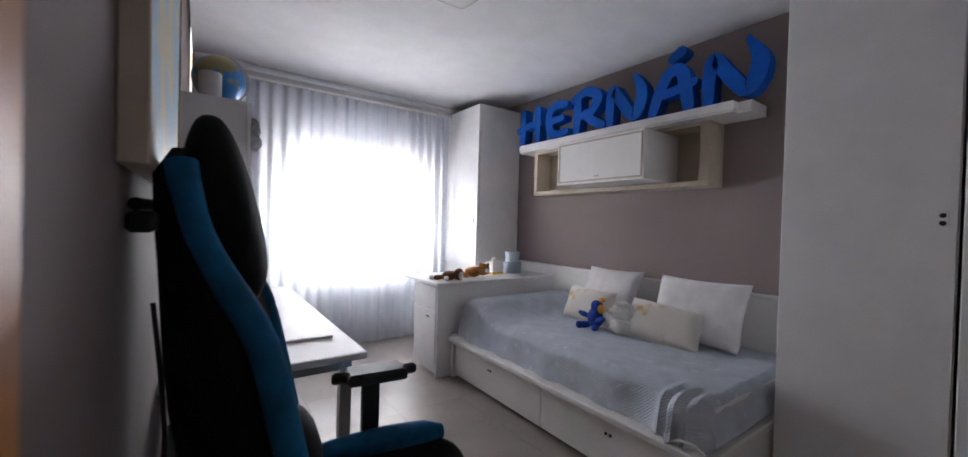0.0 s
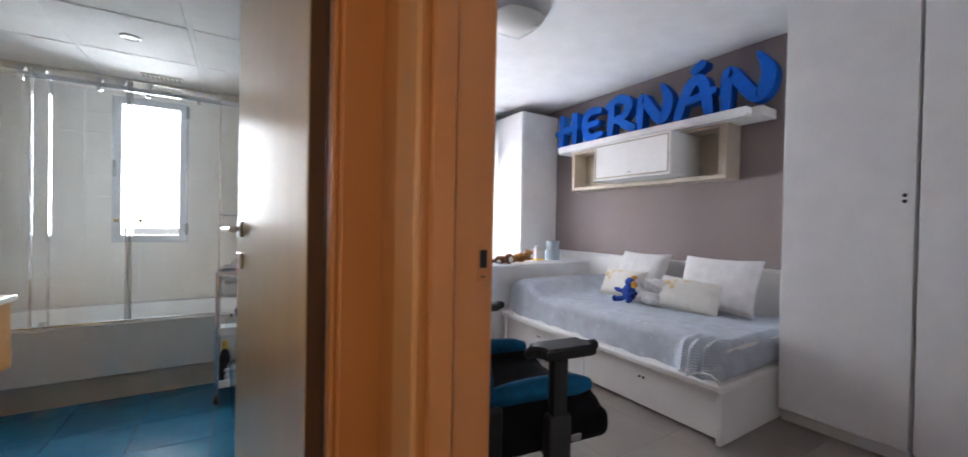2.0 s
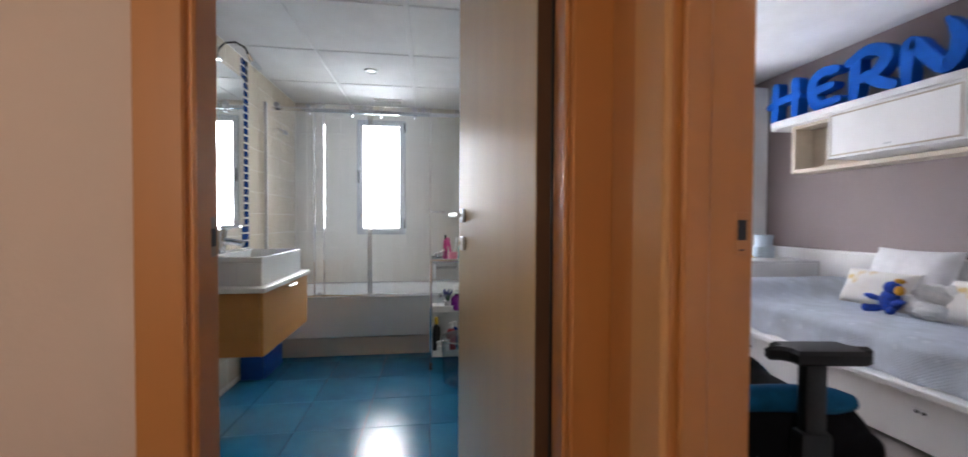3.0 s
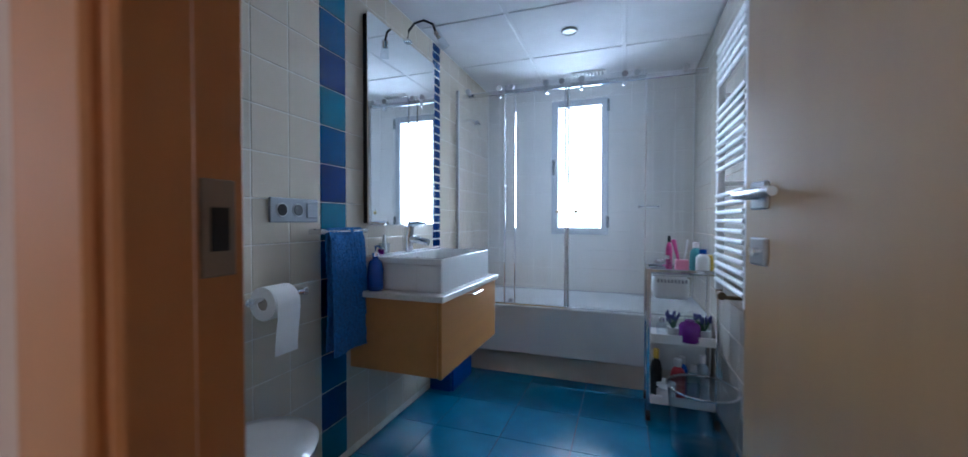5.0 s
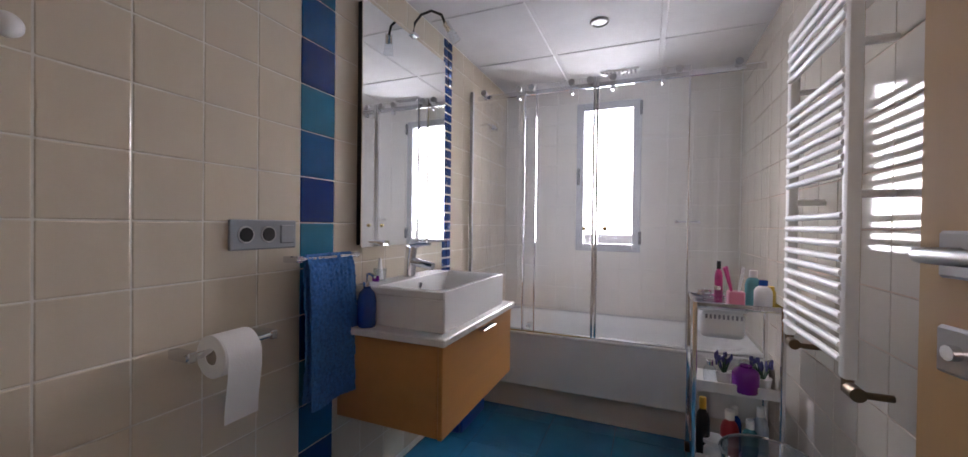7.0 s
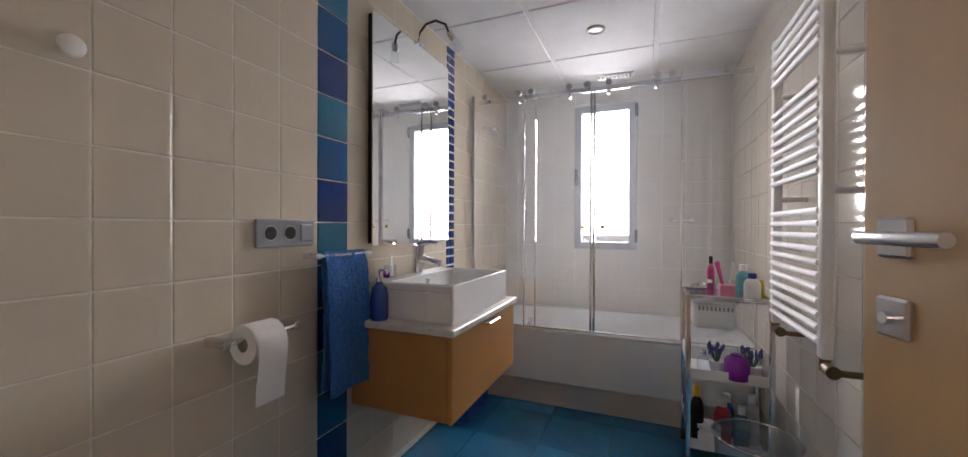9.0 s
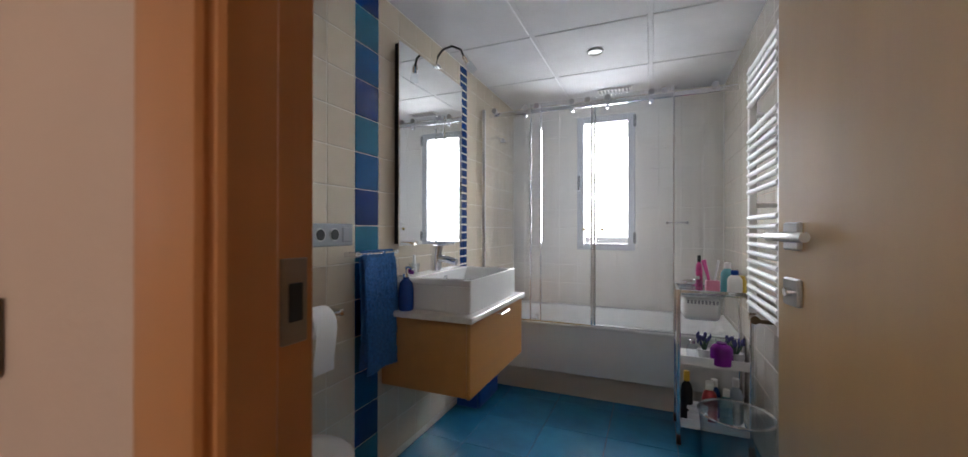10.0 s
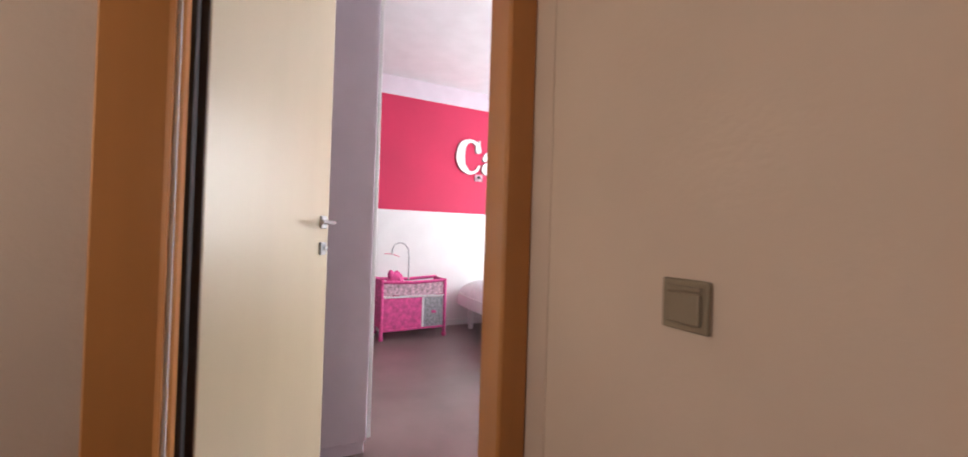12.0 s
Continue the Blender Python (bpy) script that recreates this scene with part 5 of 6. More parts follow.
for x in (-1.44, -1.33):
    part("knob", blob((x, 2.945, 1.07), (0.012, 0.012, 0.012)), M["brass"], gs, "", True)
part("bottom_track", box(-2.12, -0.6, 2.95, 2.985, 0.462, 0.471, 0.002), M["steel"], gs)
shw = thing("shower", "small chrome wall shower head", "shower head", (-2.1, 3.13, 1.72))
part("arm", tube([(-2.148, 3.13, 1.74), (-2.1, 3.13, 1.74), (-2.07, 3.13, 1.725)], 0.01), M["chrome"], shw, "", True)
part("head", lathe([(0.012, 0.03), (0.035, 0.0), (0.03, -0.008)], (-2.06, 3.13, 1.705)), M["chrome"], shw, "", True)
sb = thing("towel_hook", "small chrome hook rail on the tiled wall", "hook rail", (-0.58, 3.4, 1.1))
part("bar", tube([(-0.95, 3.655, 1.12), (-0.8, 3.655, 1.12)], 0.006), M["chrome"], sb, "", True)
for x in (-0.94, -0.81):
    part("post", tube([(x, 3.668, 1.12), (x, 3.65, 1.12)], 0.012), M["chrome"], sb)

# vanity
va = thing("vanity_unit", "wall-hung honey oak vanity drawer", "vanity", (-1.93, 2.18, 0.385))
part("body", box(-2.148, -1.735, 1.838, 2.515, 0.387, 0.69, 0.003), M["vanity"], va)
part("drawer_front", box(-1.733, -1.715, 1.836, 2.517, 0.385, 0.69, 0.003), M["vanity"], va)
part("handle", box(-1.72, -1.685, 2.12, 2.24, 0.672, 0.68, 0.002), M["chrome"], va, "chrome edge pull")
wt = thing("worktop", "white stone vanity worktop", "worktop", (-1.93, 2.18, 0.69))
part("slab", box(-2.148, -1.7, 1.82, 2.53, 0.692, 0.718, 0.004), M["stone"], wt)
bs_ = thing("washbasin", "rectangular white ceramic countertop basin", "washbasin", (-1.92, 2.17, 0.718))
bx0, bx1, by0, by1 = -2.11, -1.735, 1.885, 2.455
bm = basin_sheet(bx0 + 0.002, bx1 - 0.002, by0 + 0.002, by1 - 0.002, 0.858, 0.1, 0.012, 40, 50, 9)
part("bowl", bm, M["ceramic"], bs_, "", True)
part("tap_deck", box(bx0 + 0.002, bx0 + 0.1, by0 + 0.004, by1 - 0.004, 0.74, 0.8585, 0.004), M["ceramic"], bs_)
bm = bmesh.new()
for a in ((bx0, bx0 + 0.012, by0, by1), (bx1 - 0.012, bx1, by0, by1), (bx0 + 0.0125, bx1 - 0.0125, by0, by0 + 0.012), (bx0 + 0.0125, bx1 - 0.0125, by1 - 0.012, by1)):
    box(a[0], a[1], a[2], a[3], 0.7185, 0.858, 0.003, bm, 2)
part("outer_wall", bm, M["ceramic"], bs_)
part("side_step", box(bx0 + 0.26, bx1, by0 - 0.009, by0 - 0.0005, 0.7185, 0.83, 0.004, seg=2), M["ceramic"], bs_)
part("side_step", box(bx0, bx1, by0 - 0.009, by0 - 0.0005, 0.8302, 0.857, 0.004, seg=2), M["ceramic"], bs_)
part("overflow_ring", tube([(-2.012, 2.17, 0.825), (-2.004, 2.17, 0.823)], 0.013, sides=16), M["chrome"], bs_, "", True)
tap = thing("mixer_tap", "chrome single-lever basin mixer tap", "tap", (-2.06, 2.17, 0.858))
part("body", tube([(-2.06, 2.17, 0.859), (-2.058, 2.17, 0.93), (-2.05, 2.17, 0.985)], [0.026, 0.024, 0.024], sides=16), M["chrome"], tap, "", True)
part("spout", tube([(-2.055, 2.17, 0.925), (-1.99, 2.17, 0.915), (-1.945, 2.17, 0.905)], [0.019, 0.017, 0.016], sides=14), M["chrome"], tap, "", True)
part("lever", tube([(-2.05, 2.17, 0.99), (-2.0, 2.17, 1.0), (-1.96, 2.17, 1.0)], [0.02, 0.01, 0.007], sides=10), M["chrome"], tap, "", True)
so = thing("soap_dispenser", "cobalt blue glass soap dispenser with steel pump", "soap dispenser", (-2.05, 1.855, 0.718))
SX, SY = -2.03, 1.855
part("bottle", lathe([(0.03, 0), (0.034, 0.01), (0.034, 0.09), (0.028, 0.12), (0.013, 0.135), (0.013, 0.145)], (SX, SY, 0.719)), M["blue_glass"], so, "", True)
part("pump", tube([(SX, SY, 0.86), (SX, SY, 0.905), (SX + 0.02, SY - 0.005, 0.906), (SX + 0.04, SY - 0.008, 0.896)], 0.006), M["chrome"], so, "", True)
part("collar", lathe([(0.015, 0), (0.015, 0.015)], (SX, SY, 0.862)), M["chrome"], so, "", True)
tp = thing("toothpaste_cup", "small clear cup with purple label on the basin edge", "cup", (-2.07, 1.98, 0.859))
part("glass", lathe([(0.022, 0), (0.026, 0.05), (0.024, 0.05), (0.02, 0.004)], (-2.07, 1.98, 0.86)), M["frost"], tp, "", True)
part("label", box(-2.085, -2.055, 1.952, 1.956, 0.862, 0.885, 0.001), M["purple"], tp)
part("nozzle", tube([(-2.07, 1.98, 0.87), (-2.07, 1.98, 0.95)], [0.014, 0.005]), M["white"], tp, "", True)

mi = thing("mirror", "large frameless rectangular wall mirror", "mirror", (-2.13, 2.26, 1.0))
part("backing", box(-2.148, -2.122, 1.935, 2.565, 1.0, 1.93, 0), M["black"], mi)
part("mirror_glass", box(-2.1215, -2.116, 1.925, 2.575, 0.992, 1.938, 0.001), M["mirror"], mi)
ml = thing("mirror_lamp", "chrome gooseneck mirror lamp with glass head", "lamp", (-2.12, 2.27, 1.938))
part("base", box(-2.14, -2.1, 2.25, 2.29, 1.938, 1.952, 0.002), M["chrome"], ml)
part("gooseneck", tube([(-2.12, 2.27, 1.95), (-2.11, 2.27, 2.0), (-2.08, 2.275, 2.035), (-2.03, 2.28, 2.045), (-1.98, 2.285, 2.02), (-1.965, 2.29, 1.98)], 0.006), M["black"], ml, "", True)
part("socket", tube([(-1.965, 2.29, 1.985), (-1.95, 2.31, 1.955)], 0.017), M["chrome"], ml, "", True)
part("glass_shade", tube([(-1.95, 2.31, 1.955), (-1.93, 2.335, 1.91)], [0.018, 0.024], sides=14), M["frost"], ml, "", True)

so1 = thing("socket_plate", "silver double socket plate with switch", "socket", (-2.14, 1.54, 1.05))
part("plate", box(-2.149, -2.138, 1.43, 1.645, 1.005, 1.09, 0.004, seg=2), M["silver_plastic"], so1)
for y in (1.475, 1.545):
    part("socket_well", tube([(-2.14, y, 1.048), (-2.135, y, 1.048)], 0.024, sides=20), M["steel"], so1, "", True)
    part("socket_hole", tube([(-2.136, y, 1.048), (-2.133, y, 1.048)], 0.02, sides=20), M["black"], so1)
part("switch_rocker", box(-2.14, -2.133, 1.585, 1.635, 1.02, 1.076, 0.003), M["silver_plastic"], so1)

tr_ = thing("towel_bar", "short chrome towel bar", "towel bar", (-2.1, 1.74, 0.97))
part("bar", tube([(-2.09, 1.6, 0.97), (-2.09, 1.88, 0.97)], 0.007), M["chrome"], tr_, "", True)
for y in (1.615, 1.865):
    part("post", box(-2.149, -2.085, y - 0.01, y + 0.01, 0.96, 0.98, 0.002), M["chrome"], tr_)
tw = thing("hand_towel", "royal blue terry hand towel hanging on the bar", "towel", (-2.09, 1.74, 0.5))


def towel(u, v):
    y = 1.645 + 0.2 * v + 0.008 * math.sin(u * 9)
    s = u * 0.96 - 0.47
    side = 1 if s > 0 else -1
    z = 0.985 - abs(s)
    swell = min(1, abs(s) / 0.05)
    x = -2.09 + side * 0.012 * swell + (0.02 * swell * max(0, side) * (0.5 + 0.5 * math.sin(v * 7 + 0.6)) * (0.4 + abs(s)))
    x += 0.004 * noise.noise(Vector((u * 30, v * 16, 2))) + 0.0045 * noise.noise(Vector((u * 130, v * 30, 5)))
    return Vector((x, y + 0.012 * abs(s) * (v - 0.5) * 2, z))


part("cloth", grid_solid(towel, 200, 60, 0.006), M["towel"], tw, "", True)

tpb = thing("paper_holder", "chrome toilet paper bar", "paper holder", (-2.1, 1.4, 0.77))
part("bar", tube([(-2.08, 1.285, 0.77), (-2.08, 1.525, 0.77)], 0.008), M["chrome"], tpb, "", True)
for y in (1.3, 1.515):
    part("post", box(-2.149, -2.072, y - 0.01, y + 0.01, 0.758, 0.782, 0.002), M["chrome"], tpb)
ro = thing("toilet_roll", "white toilet paper roll with a hanging end", "toilet roll", (-2.08, 1.41, 0.72))
bm = bmesh.new()
ri, rz_, n = 0.02, 0.052, 30
cy, cz = (1.345, 1.437), 0.757
rings = [[bm.verts.new((-2.08 + r * math.cos(k * math.tau / n), y, cz + r * math.sin(k * math.tau / n))) for k in range(n)] for r, y in ((ri, cy[0]), (rz_, cy[0]), (rz_, cy[1]), (ri, cy[1]))]
for i in range(4):
    p, q = rings[i], rings[(i + 1) % 4]
    for k in range(n):
        bm.faces.new((p[k], p[(k + 1) % n], q[(k + 1) % n], q[k]))
part("roll", bm, M["paper"], ro, "", True)
part("core", tube([(-2.08, cy[0] + 0.001, cz), (-2.08, cy[1] - 0.001, cz)], 0.0195, sides=20), M["card"], ro, "", True)
part("hanging_sheet", grid_solid(lambda u, v: Vector((-2.08 + 0.0535 * math.cos(max(0, 0.25 - u) * 4) + 0.006 * math.sin(u * 5), 1.347 + 0.088 * v, cz + 0.0535 * math.sin(max(0, 0.25 - u) * 4) - max(0, u - 0.25) * 0.21)), 20, 4, 0.001), M["paper"], ro, "", True)

wcx = -1.96
to = thing("toilet", "white ceramic toilet with closed lid", "toilet", (wcx, 1.05, 0))


def oval(z, wx, y0, y1):
    return [(wcx + wx * math.cos(a) , (y0 + y1) / 2 + (y1 - y0) / 2 * math.sin(a) if math.sin(a) > 0 else (y0 + y1) / 2 + (y1 - y0) / 2 * max(-1, 1.25 * math.sin(a)), z) for a in [k * math.tau / 32 for k in range(32)]]


def loft(sections, bm=None):
    out = bm or bmesh.new()
    rings = [[out.verts.new(p) for p in s] for s in sections]
    for a, b in zip(rings, rings[1:]):
        for k in range(len(a)):
            out.faces.new((a[k], a[(k + 1) % len(a)], b[(k + 1) % len(a)], b[k]))
    out.faces.new(rings[0])
    out.faces.new(rings[-1])
    return out


part("bowl", loft([oval(0, 0.1, 0.8, 1.2), oval(0.15, 0.11, 0.8, 1.22), oval(0.32, 0.165, 0.8, 1.34), oval(0.385, 0.178, 0.8, 1.365)]), M["ceramic"], to, "", True)
part("lid", loft([oval(0.387, 0.182, 0.83, 1.375), oval(0.41, 0.186, 0.83, 1.38), oval(0.422, 0.176, 0.84, 1.365), oval(0.426, 0.14, 0.86, 1.32)]), M["ceramic"], to, "white plastic lid", True)
part("cistern", box(wcx - 0.18, wcx + 0.18, 0.7, 0.83, 0.38, 0.78, 0.02, seg=3), M["ceramic"], to, "", True)
part("cistern_lid", box(wcx - 0.19, wcx + 0.19, 0.698, 0.838, 0.782, 0.81, 0.012, seg=2), M["ceramic"], to, "", True)

hk = thing("robe_hook", "small round cream robe hook on the tiles", "hook", (-2.13, 1.028, 1.412))
part("stem", tube([(-2.149, 1.028, 1.412), (-2.12, 1.028, 1.412)], 0.008), M["white"], hk, "", True)
part("knob", blob((-2.118, 1.028, 1.412), (0.014, 0.022, 0.022)), M["white"], hk, "cream knob", True)

# towel radiator
ra = thing("towel_radiator", "white tubular towel radiator on the wall", "radiator", (-0.64, 2.1, 0.75))
for y in (1.945, 2.375):
    part("upright", box(-0.675, -0.645, y - 0.017, y + 0.017, 0.72, 1.755, 0.008, seg=2), M["white"], ra, "", True)
for z, count in ((0.765, 11), (1.225, 8), (1.585, 5)):
    for i in range(count):
        part("tube", tube([(-0.672, 1.948, z + i * 0.0352), (-0.672, 2.372, z + i * 0.0352)], 0.0098, sides=10), M["white"], ra, "", True)
for y, z2 in ((1.96, 1.17), (2.36, 1.17), (1.96, 1.54), (2.36, 1.54)):
    part("bracket", tube([(-0.65, y, z2), (-0.574, y, z2)], 0.01), M["white"], ra)
for y in (1.945, 2.375):
    v_ = part("valve", tube([(-0.66, y, 0.725), (-0.66, y, 0.70), (-0.66, y, 0.69)], 0.013), M["old_brass"], ra, "tarnished brass valve", True)
    part("valve_knob", tube([(-0.66, y - 0.015, 0.7), (-0.66, y - 0.055, 0.7)], 0.017, sides=12), M["old_brass"], ra, "", True)
    part("valve_pipe", tube([(-0.66, y, 0.69), (-0.62, y, 0.685), (-0.574, y, 0.685)], 0.009), M["old_brass"], ra, "", True)

# trolley with toiletries
tx0, tx1, ty0, ty1 = -0.925, -0.615, 2.6, 2.86
tl = thing("trolley", "narrow chrome three-tier bathroom trolley on castors", "trolley", (-0.77, 2.73, 0))
for x in (tx0, tx1):
    for y in (ty0, ty1):
        part("post", box(x - 0.009, x + 0.009, y - 0.009, y + 0.009, 0.05, 0.775, 0.003), M["chrome"], tl)
        part("castor", tube([(x - 0.01, y, 0.024), (x + 0.01, y, 0.024)], 0.024, sides=16), M["black"], tl, "", True)
part("top_tray", box(tx0 + 0.01, tx1 - 0.01, ty0 + 0.002, ty1 - 0.002, 0.745, 0.752, 0.002), M["frost"], tl, "glass tray")
for z in (0.4, 0.09):
    part("tray", box(tx0 + 0.01, tx1 - 0.01, ty0 + 0.002, ty1 - 0.002, z, z + 0.012, 0.002), M["white"], tl, "white tray")
    part("tray_lip", box(tx0 + 0.01, tx1 - 0.01, ty0 - 0.004, ty0 + 0.002, z, z + 0.045, 0.002), M["white"], tl)
for y in (ty0, ty1):
    part("top_bar", box(tx0 + 0.01, tx1 - 0.01, y - 0.006, y + 0.006, 0.755, 0.772, 0.002), M["chrome"], tl)
for x in (tx0, tx1):
    part("side_bar", box(x - 0.006, x + 0.006, ty0 + 0.01, ty1 - 0.01, 0.755, 0.772, 0.002), M["chrome"], tl)
bk = thing("hanging_basket", "white perforated plastic basket under the top tray", "basket", (-0.8, 2.75, 0.62))
part("tub", box(-0.905, -0.735, 2.63, 2.8, 0.615, 0.732, 0.028, seg=4), M["white"], bk, "", True)
part("rim", box(-0.91, -0.73, 2.625, 2.805, 0.732, 0.742, 0.004), M["white"], bk)
for k in range(9):
    part("slot", box(-0.884 + k * 0.016, -0.876 + k * 0.016, 2.628, 2.6305, 0.7, 0.718, 0), M["grey_cloth"], bk)


def bottle(name, label, x, y, z, r, h, material, cap=None, category="bottle", neck=0.45):
    ob = thing(name, label, category, (x, y, z), group="toiletries")
    part("body", lathe([(r * 0.92, 0), (r, h * 0.04), (r, h * 0.62), (r * 0.8, h * 0.74), (r * neck, h * 0.8), (r * neck, h * 0.86)], (x, y, z), sides=16), material, ob, "", True)
    if cap:
        part("cap", lathe([(r * neck * 1.15, h * 0.82), (r * neck * 1.15, h), (r * neck, h * 1.01)], (x, y, z), sides=14), cap, ob, "", True)
    return ob


T1 = 0.753
bottle("perfume_bottle", "small clear perfume bottle with steel cap", -0.84, 2.64, T1, 0.026, 0.085, M["frost"], M["chrome"])
bottle("mouthwash_bottle", "clear bottle of teal mouthwash", -0.7, 2.7, T1, 0.03, 0.15, M["teal"], M["white"])
bottle("lotion_bottle", "white lotion bottle with blue print", -0.68, 2.63, T1, 0.032, 0.12, M["white"], M["blue_glass"])
bottle("shampoo_bottle", "tall dark pink shampoo bottle", -0.82, 2.75, T1, 0.016, 0.18, M["pink_cloth"], M["black"])
bottle("yellow_tub", "short yellow plastic cosmetic tub", -0.64, 2.72, T1, 0.025, 0.1, M["yellow"], None, "tub", 0.8)
pk = thing("toothbrush_holder", "pale pink rectangular cup with toothbrushes", "cup", (-0.77, 2.66, T1), group="toiletries")
part("cup", box(-0.8, -0.74, 2.63, 2.69, T1, T1 + 0.065, 0.006, seg=2), M["pink_plastic"], pk)
for dx, dy, m in ((-0.02, 0.015, "pink_cloth"), (0.015, -0.01, "white"), (-0.03, -0.02, "pink_cloth")):
    part("toothbrush", tube([(-0.77 + dx * 0.5, 2.66 + dy * 0.5, T1 + 0.05), (-0.77 + dx * 1.6, 2.66 + dy * 1.6, T1 + 0.165)], [0.004, 0.006], sides=8), M[m], pk, "", True)
for i, (x, y, h) in enumerate(((-0.9, 2.66, 0.02), (-0.87, 2.7, 0.03), (-0.89, 2.74, 0.022))):
    jar = bottle("glass_jar", "small clear glass jar with chrome lid", x, y, T1, 0.016, h + 0.03, M["frost"], M["chrome"], "jar", 0.8)
T2 = 0.413
bottle("perfume_bottle", "round purple perfume bottle with clear cap", -0.735, 2.63, T2, 0.05, 0.125, M["purple"], M["frost"])
bottle("glass_jar", "clear glass bottle with chrome cap", -0.86, 2.66, T2, 0.025, 0.1, M["frost"], M["chrome"])
for x, y in ((-0.8, 2.7), (-0.665, 2.68)):
    pl = thing("lavender_pot", "small artificial lavender in a grey pot", "plant", (x, y, T2), group="lavender pots")
    part("pot", lathe([(0.026, 0), (0.034, 0.05), (0.03, 0.05), (0.028, 0.045)], (x, y, T2)), M["grey_wall"], pl, "", True)
    bm, bf = bmesh.new(), bmesh.new()
    rnd = random.Random(int(x * -1000))
    for k in range(26):
        a, r = rnd.uniform(0, math.tau), rnd.uniform(0.004, 0.035)
        tip = Vector((x + r * 1.3 * math.cos(a), y + r * 1.3 * math.sin(a), T2 + rnd.uniform(0.085, 0.125)))
        tube([(x + 0.3 * r * math.cos(a), y + 0.3 * r * math.sin(a), T2 + 0.045), tip], [0.002, 0.0012], bm, 5)
        blob(tip, (0.005, 0.005, 0.014), bf, seg=6)
    part("stems", bm, M["green"], pl)
    part("flowers", bf, M["lavender"], pl, "", True)
T3 = 0.103
bottle("cleaner_bottle", "dark bottle with yellow cap", -0.885, 2.65, T3, 0.028, 0.25, M["black"], M["yellow"])
bottle("spray_bottle", "red and white spray bottle", -0.78, 2.68, T3, 0.035, 0.2, M["red"], M["white"])
bottle("cream_tub", "wide white cream tub", -0.84, 2.64, T3, 0.048, 0.09, M["white"], M["white"], "tub", 0.9)
bottle("gel_bottle", "teal gel bottle with white cap", -0.71, 2.66, T3, 0.03, 0.18, M["teal"], M["white"])
bottle("oil_bottle", "pale blue oil bottle with white cap", -0.66, 2.72, T3, 0.03, 0.22, M["pale_blue"], M["white"])
bottle("blue_bottle", "small blue bottle with white cap", -0.75, 2.76, T3, 0.03, 0.19, M["blue_glass"], M["white"])

bi = thing("waste_bin", "clear plastic pedal bin with steel rim", "bin", (-0.72, 2.36, 0))
part("bucket", lathe([(0.11, 0.0), (0.125, 0.02), (0.14, 0.29), (0.137, 0.29), (0.122, 0.024)], (-0.72, 2.36, 0.002), sides=32), M["frost"], bi, "", True)
part("rim", tube([(-0.72 + 0.142 * math.cos(k * math.tau / 32), 2.36 + 0.142 * math.sin(k * math.tau / 32), 0.292) for k in range(32)], 0.005, sides=6, closed=True), M["chrome"], bi, "", True)
part("lid", lathe([(0.139, 0), (0.135, 0.008), (0.05, 0.016), (0.01, 0.018)], (-0.72, 2.36, 0.294), sides=32), M["frost"], bi, "", True)

dlt = thing("downlight", "recessed steel ceiling downlight, unlit", "downlight", (-1.35, 2.76, 2.1))
part("bezel", tube([(-1.35 + 0.04 * math.cos(k * math.tau / 24), 2.76 + 0.04 * math.sin(k * math.tau / 24), 2.097) for k in range(24)], 0.008, sides=8, closed=True), M["steel"], dlt, "", True)
part("lens", lathe([(0.036, 0.0), (0.02, 0.002)], (-1.35, 2.76, 2.0945)), M["white2"], dlt, "", True)
vent = thing("air_vent", "small white slatted ceiling vent", "vent", (-1.3, 3.45, 2.1))
part("frame", box(-1.42, -1.18, 3.42, 3.5, 2.092, 2.0995, 0.002), M["white"], vent)
for k in range(9):
    part("slat", box(-1.41 + k * 0.025, -1.398 + k * 0.025, 3.43, 3.49, 2.086, 2.0915, 0), M["alu"], vent)

# ---- tiles ----
T, Z0, Y0 = 0.15, 1.083 - 7 * 0.15, 1.67 - 6 * 0.15 - 0.15


def tile_mesh(w, h, name, material, depth=0.006):
    bm = box(0, depth, 0.0014, w - 0.0014, 0.0014, h - 0.0014, 0.0028, seg=2)
    me = bpy.data.meshes.new(name)
    bm.to_mesh(me)
    bm.free()
    me.materials.append(material)
    return me


wall_w = bpy.data.objects["wall_bathroom_west"]
BLUES = [M["blue3"], M["blue1"], M["blue2"]]
cache = {}
y = Y0
ci = 0
while y < 3.67:
    a, b = max(y, 0.692), min(y + T, 3.668)
    z, ri_ = Z0, 0
    blue = abs(y - 1.67) < 0.01
    while z < BATH_H:
        c, d = max(z, 0.0), min(z + T, BATH_H)
        if b - a > 0.01 and d - c > 0.01:
            m = BLUES[ri_ % 3] if blue else M["tile"]
            b = 2.618 if abs(y - 2.57) < 0.01 else min(y + T, 3.668)
            key = (round(b - a, 3), round(d - c, 3), m.name)
            if key not in cache:
                cache[key] = tile_mesh(b - a, d - c, "tile", m)
            ob = new("tile", cache[key])
            ob.location = (-2.156 + (0.001 if blue else 0), a, c)
            ob.parent = wall_w
        z += T
        ri_ += 1
    y += T
    ci += 1


# mosaic strip of small square tiles beside the mirror
MOSAIC = tile_mesh(0.046, 0.044, "mosaic_tile", M["blue1"], 0.009)
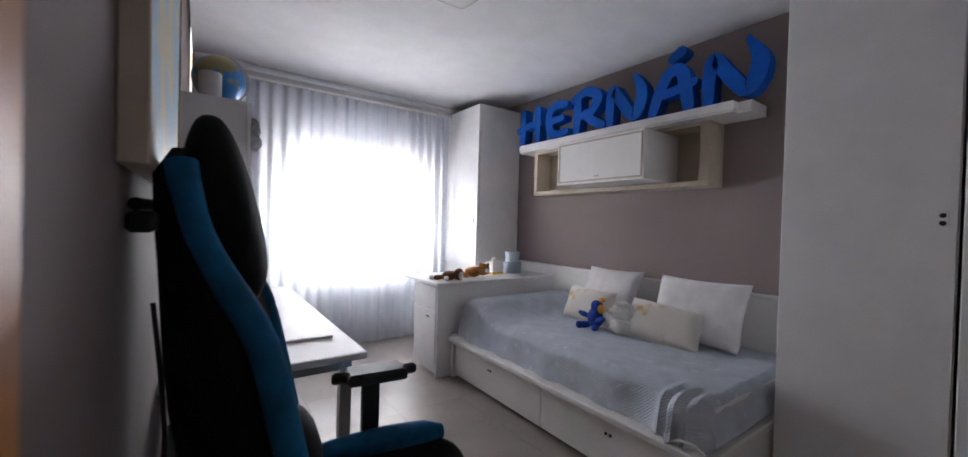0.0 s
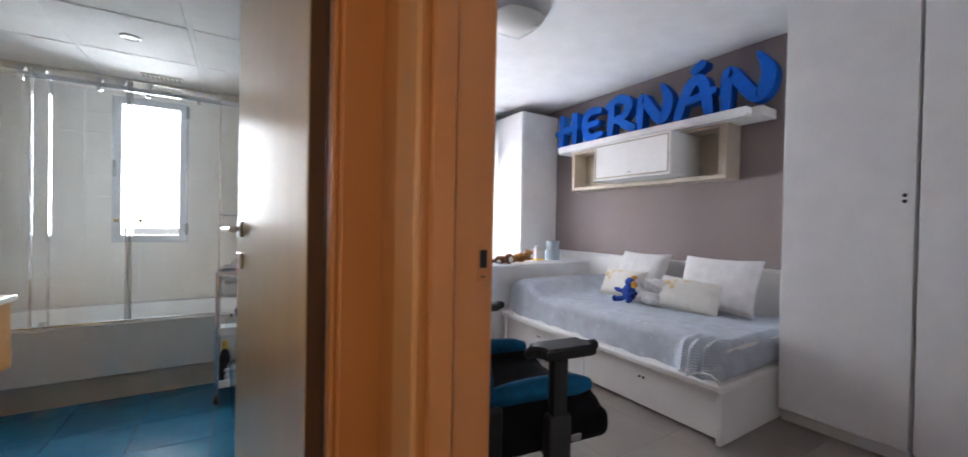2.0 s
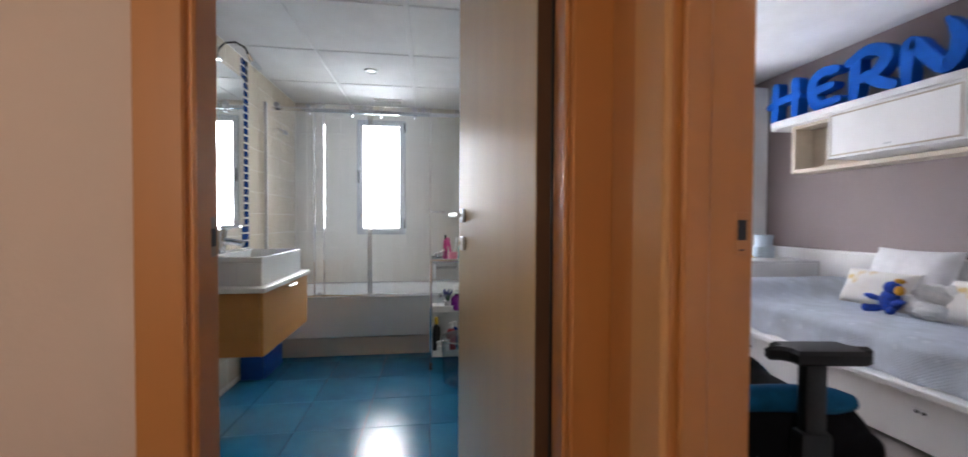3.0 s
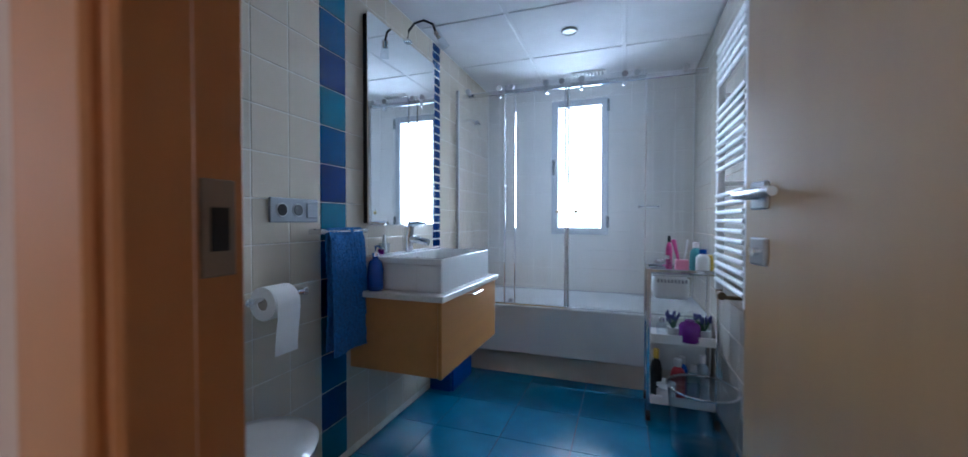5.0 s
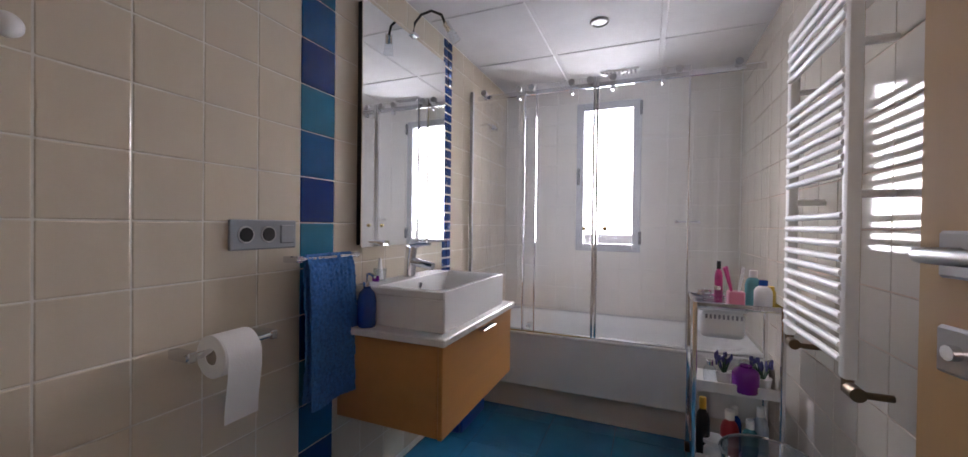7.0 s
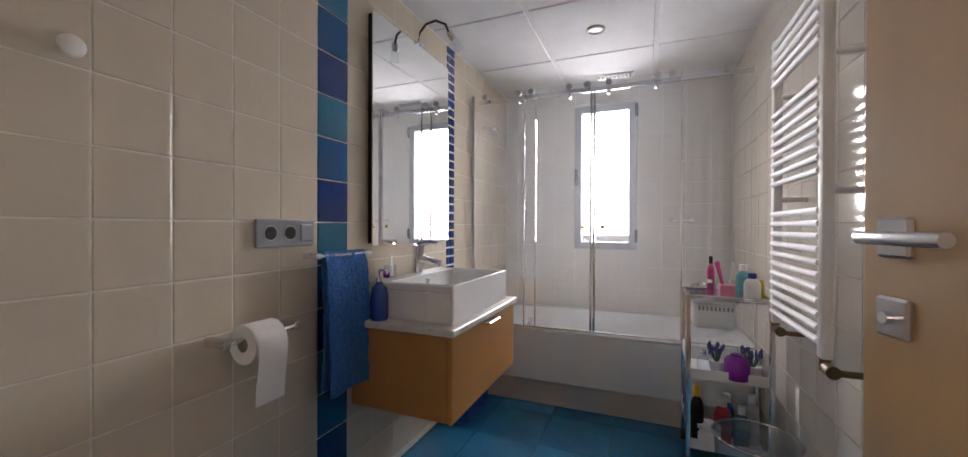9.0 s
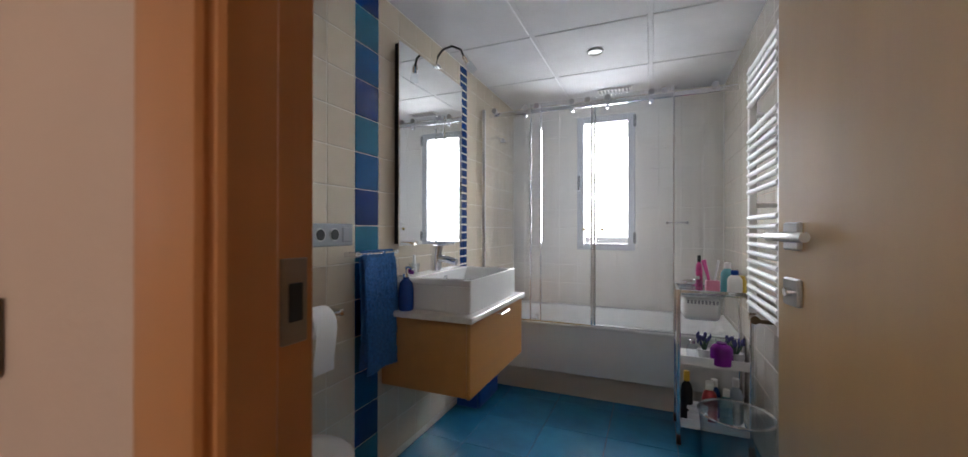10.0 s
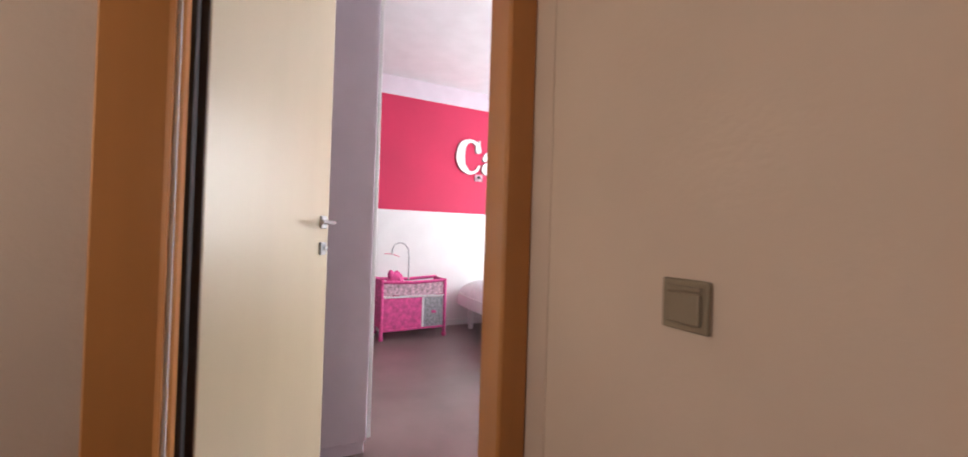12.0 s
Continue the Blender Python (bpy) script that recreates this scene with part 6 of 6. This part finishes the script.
for i in range(2):
    for k in range(42):
        ob = new("mosaic_tile", MOSAIC)
        ob.location = (-2.156, 2.622 + i * 0.05, 0.002 + k * 0.05)
        ob.parent = wall_w


def tile_field(name, parent, place, u0, u1, v0, v1, holes=(), step=T, first=(0.0, 0.0)):
    """Joined tiles over a wall face; place maps (u, v, depth) to the world."""
    verts, faces = [], []
    u = u0 - first[0]
    while u < u1:
        v = v0 - first[1]
        while v < v1:
            a, b, c, d = max(u, u0) + 0.0012, min(u + step, u1) - 0.0012, max(v, v0) + 0.0012, min(v + step, v1) - 0.0012
            mid = ((a + b) / 2, (c + d) / 2)
            spans = [(a, b, c, d)]
            for h in holes:
                out = []
                for a, b, c, d in spans:
                    if b <= h[0] or a >= h[1] or d <= h[2] or c >= h[3]:
                        out.append((a, b, c, d))
                        continue
                    if a < h[0]:
                        out.append((a, h[0], c, d))
                    if b > h[1]:
                        out.append((h[1], b, c, d))
                    if c < h[2]:
                        out.append((max(a, h[0]), min(b, h[1]), c, h[2]))
                    if d > h[3]:
                        out.append((max(a, h[0]), min(b, h[1]), h[3], d))
                spans = out
            for a, b, c, d in spans:
                if b - a < 0.004 or d - c < 0.004:
                    continue
                n = len(verts)
                e = 0.0015
                for p in ((a, c, 0), (b, c, 0), (b, d, 0), (a, d, 0), (a + e, c + e, 0.0035), (b - e, c + e, 0.0035), (b - e, d - e, 0.0035), (a + e, d - e, 0.0035)):
                    verts.append(place(*p))
                faces += [[n + 4, n + 5, n + 6, n + 7], [n, n + 1, n + 5, n + 4], [n + 1, n + 2, n + 6, n + 5], [n + 2, n + 3, n + 7, n + 6], [n + 3, n, n + 4, n + 7]]
            v += step
        u += step
    me = bpy.data.meshes.new(name)
    me.from_pydata(verts, [], faces)
    me.materials.append(M["tileE"])
    ob = new(name, me)
    ob.parent = parent
    bm = bmesh.new()
    bm.from_mesh(me)
    bmesh.ops.recalc_face_normals(bm, faces=bm.faces)
    bm.to_mesh(me)
    bm.free()
    return tagged(ob, kind="stuff")


tile_field("tiles", bpy.data.objects["wall_between"], lambda u, v, w_: (-0.569 - w_, u, v), 0.692, 3.668, 0, BATH_H, (), T, (0.07, 0.117))
tile_field("tiles", bpy.data.objects["wall_bathroom_north"], lambda u, v, w_: (u, 3.669 - w_, v), -2.148, -0.578, 0, BATH_H, [(-1.605, -1.165, 0.905, 1.97)], T, (0.05, 0.117))


def floor_tiles(parent, x0, x1, y0, y1, step, material, ox, oy, gap=0.0015):
    meshes = {}
    x = x0 - ox
    while x < x1:
        y = y0 - oy
        while y < y1:
            a, b, c, d = max(x, x0), min(x + step, x1), max(y, y0), min(y + step, y1)
            if b - a > 0.02 and d - c > 0.02:
                key = (round(b - a, 3), round(d - c, 3))
                if key not in meshes:
                    bm = box(gap, key[0] - gap, gap, key[1] - gap, 0, 0.005, gap * 0.8)
                    me = bpy.data.meshes.new("floor_tile")
                    bm.to_mesh(me)
                    bm.free()
                    me.materials.append(material)
                    meshes[key] = me
                ob = new("floor_tile", meshes[key])
                ob.location = (a, c, -0.005)
                ob.parent = parent
            y += step
        x += step


floor_tiles(fl_bath, -2.15, -0.57, 0.645, 3.67, 0.33, M["floor_blue"], 0.1, 0.1)
floor_tiles(fl_bed, -0.495, 2.375, -0.6, 4.0, 0.45, M["floor_tan"], 0.2, 0.15, 0.0005)
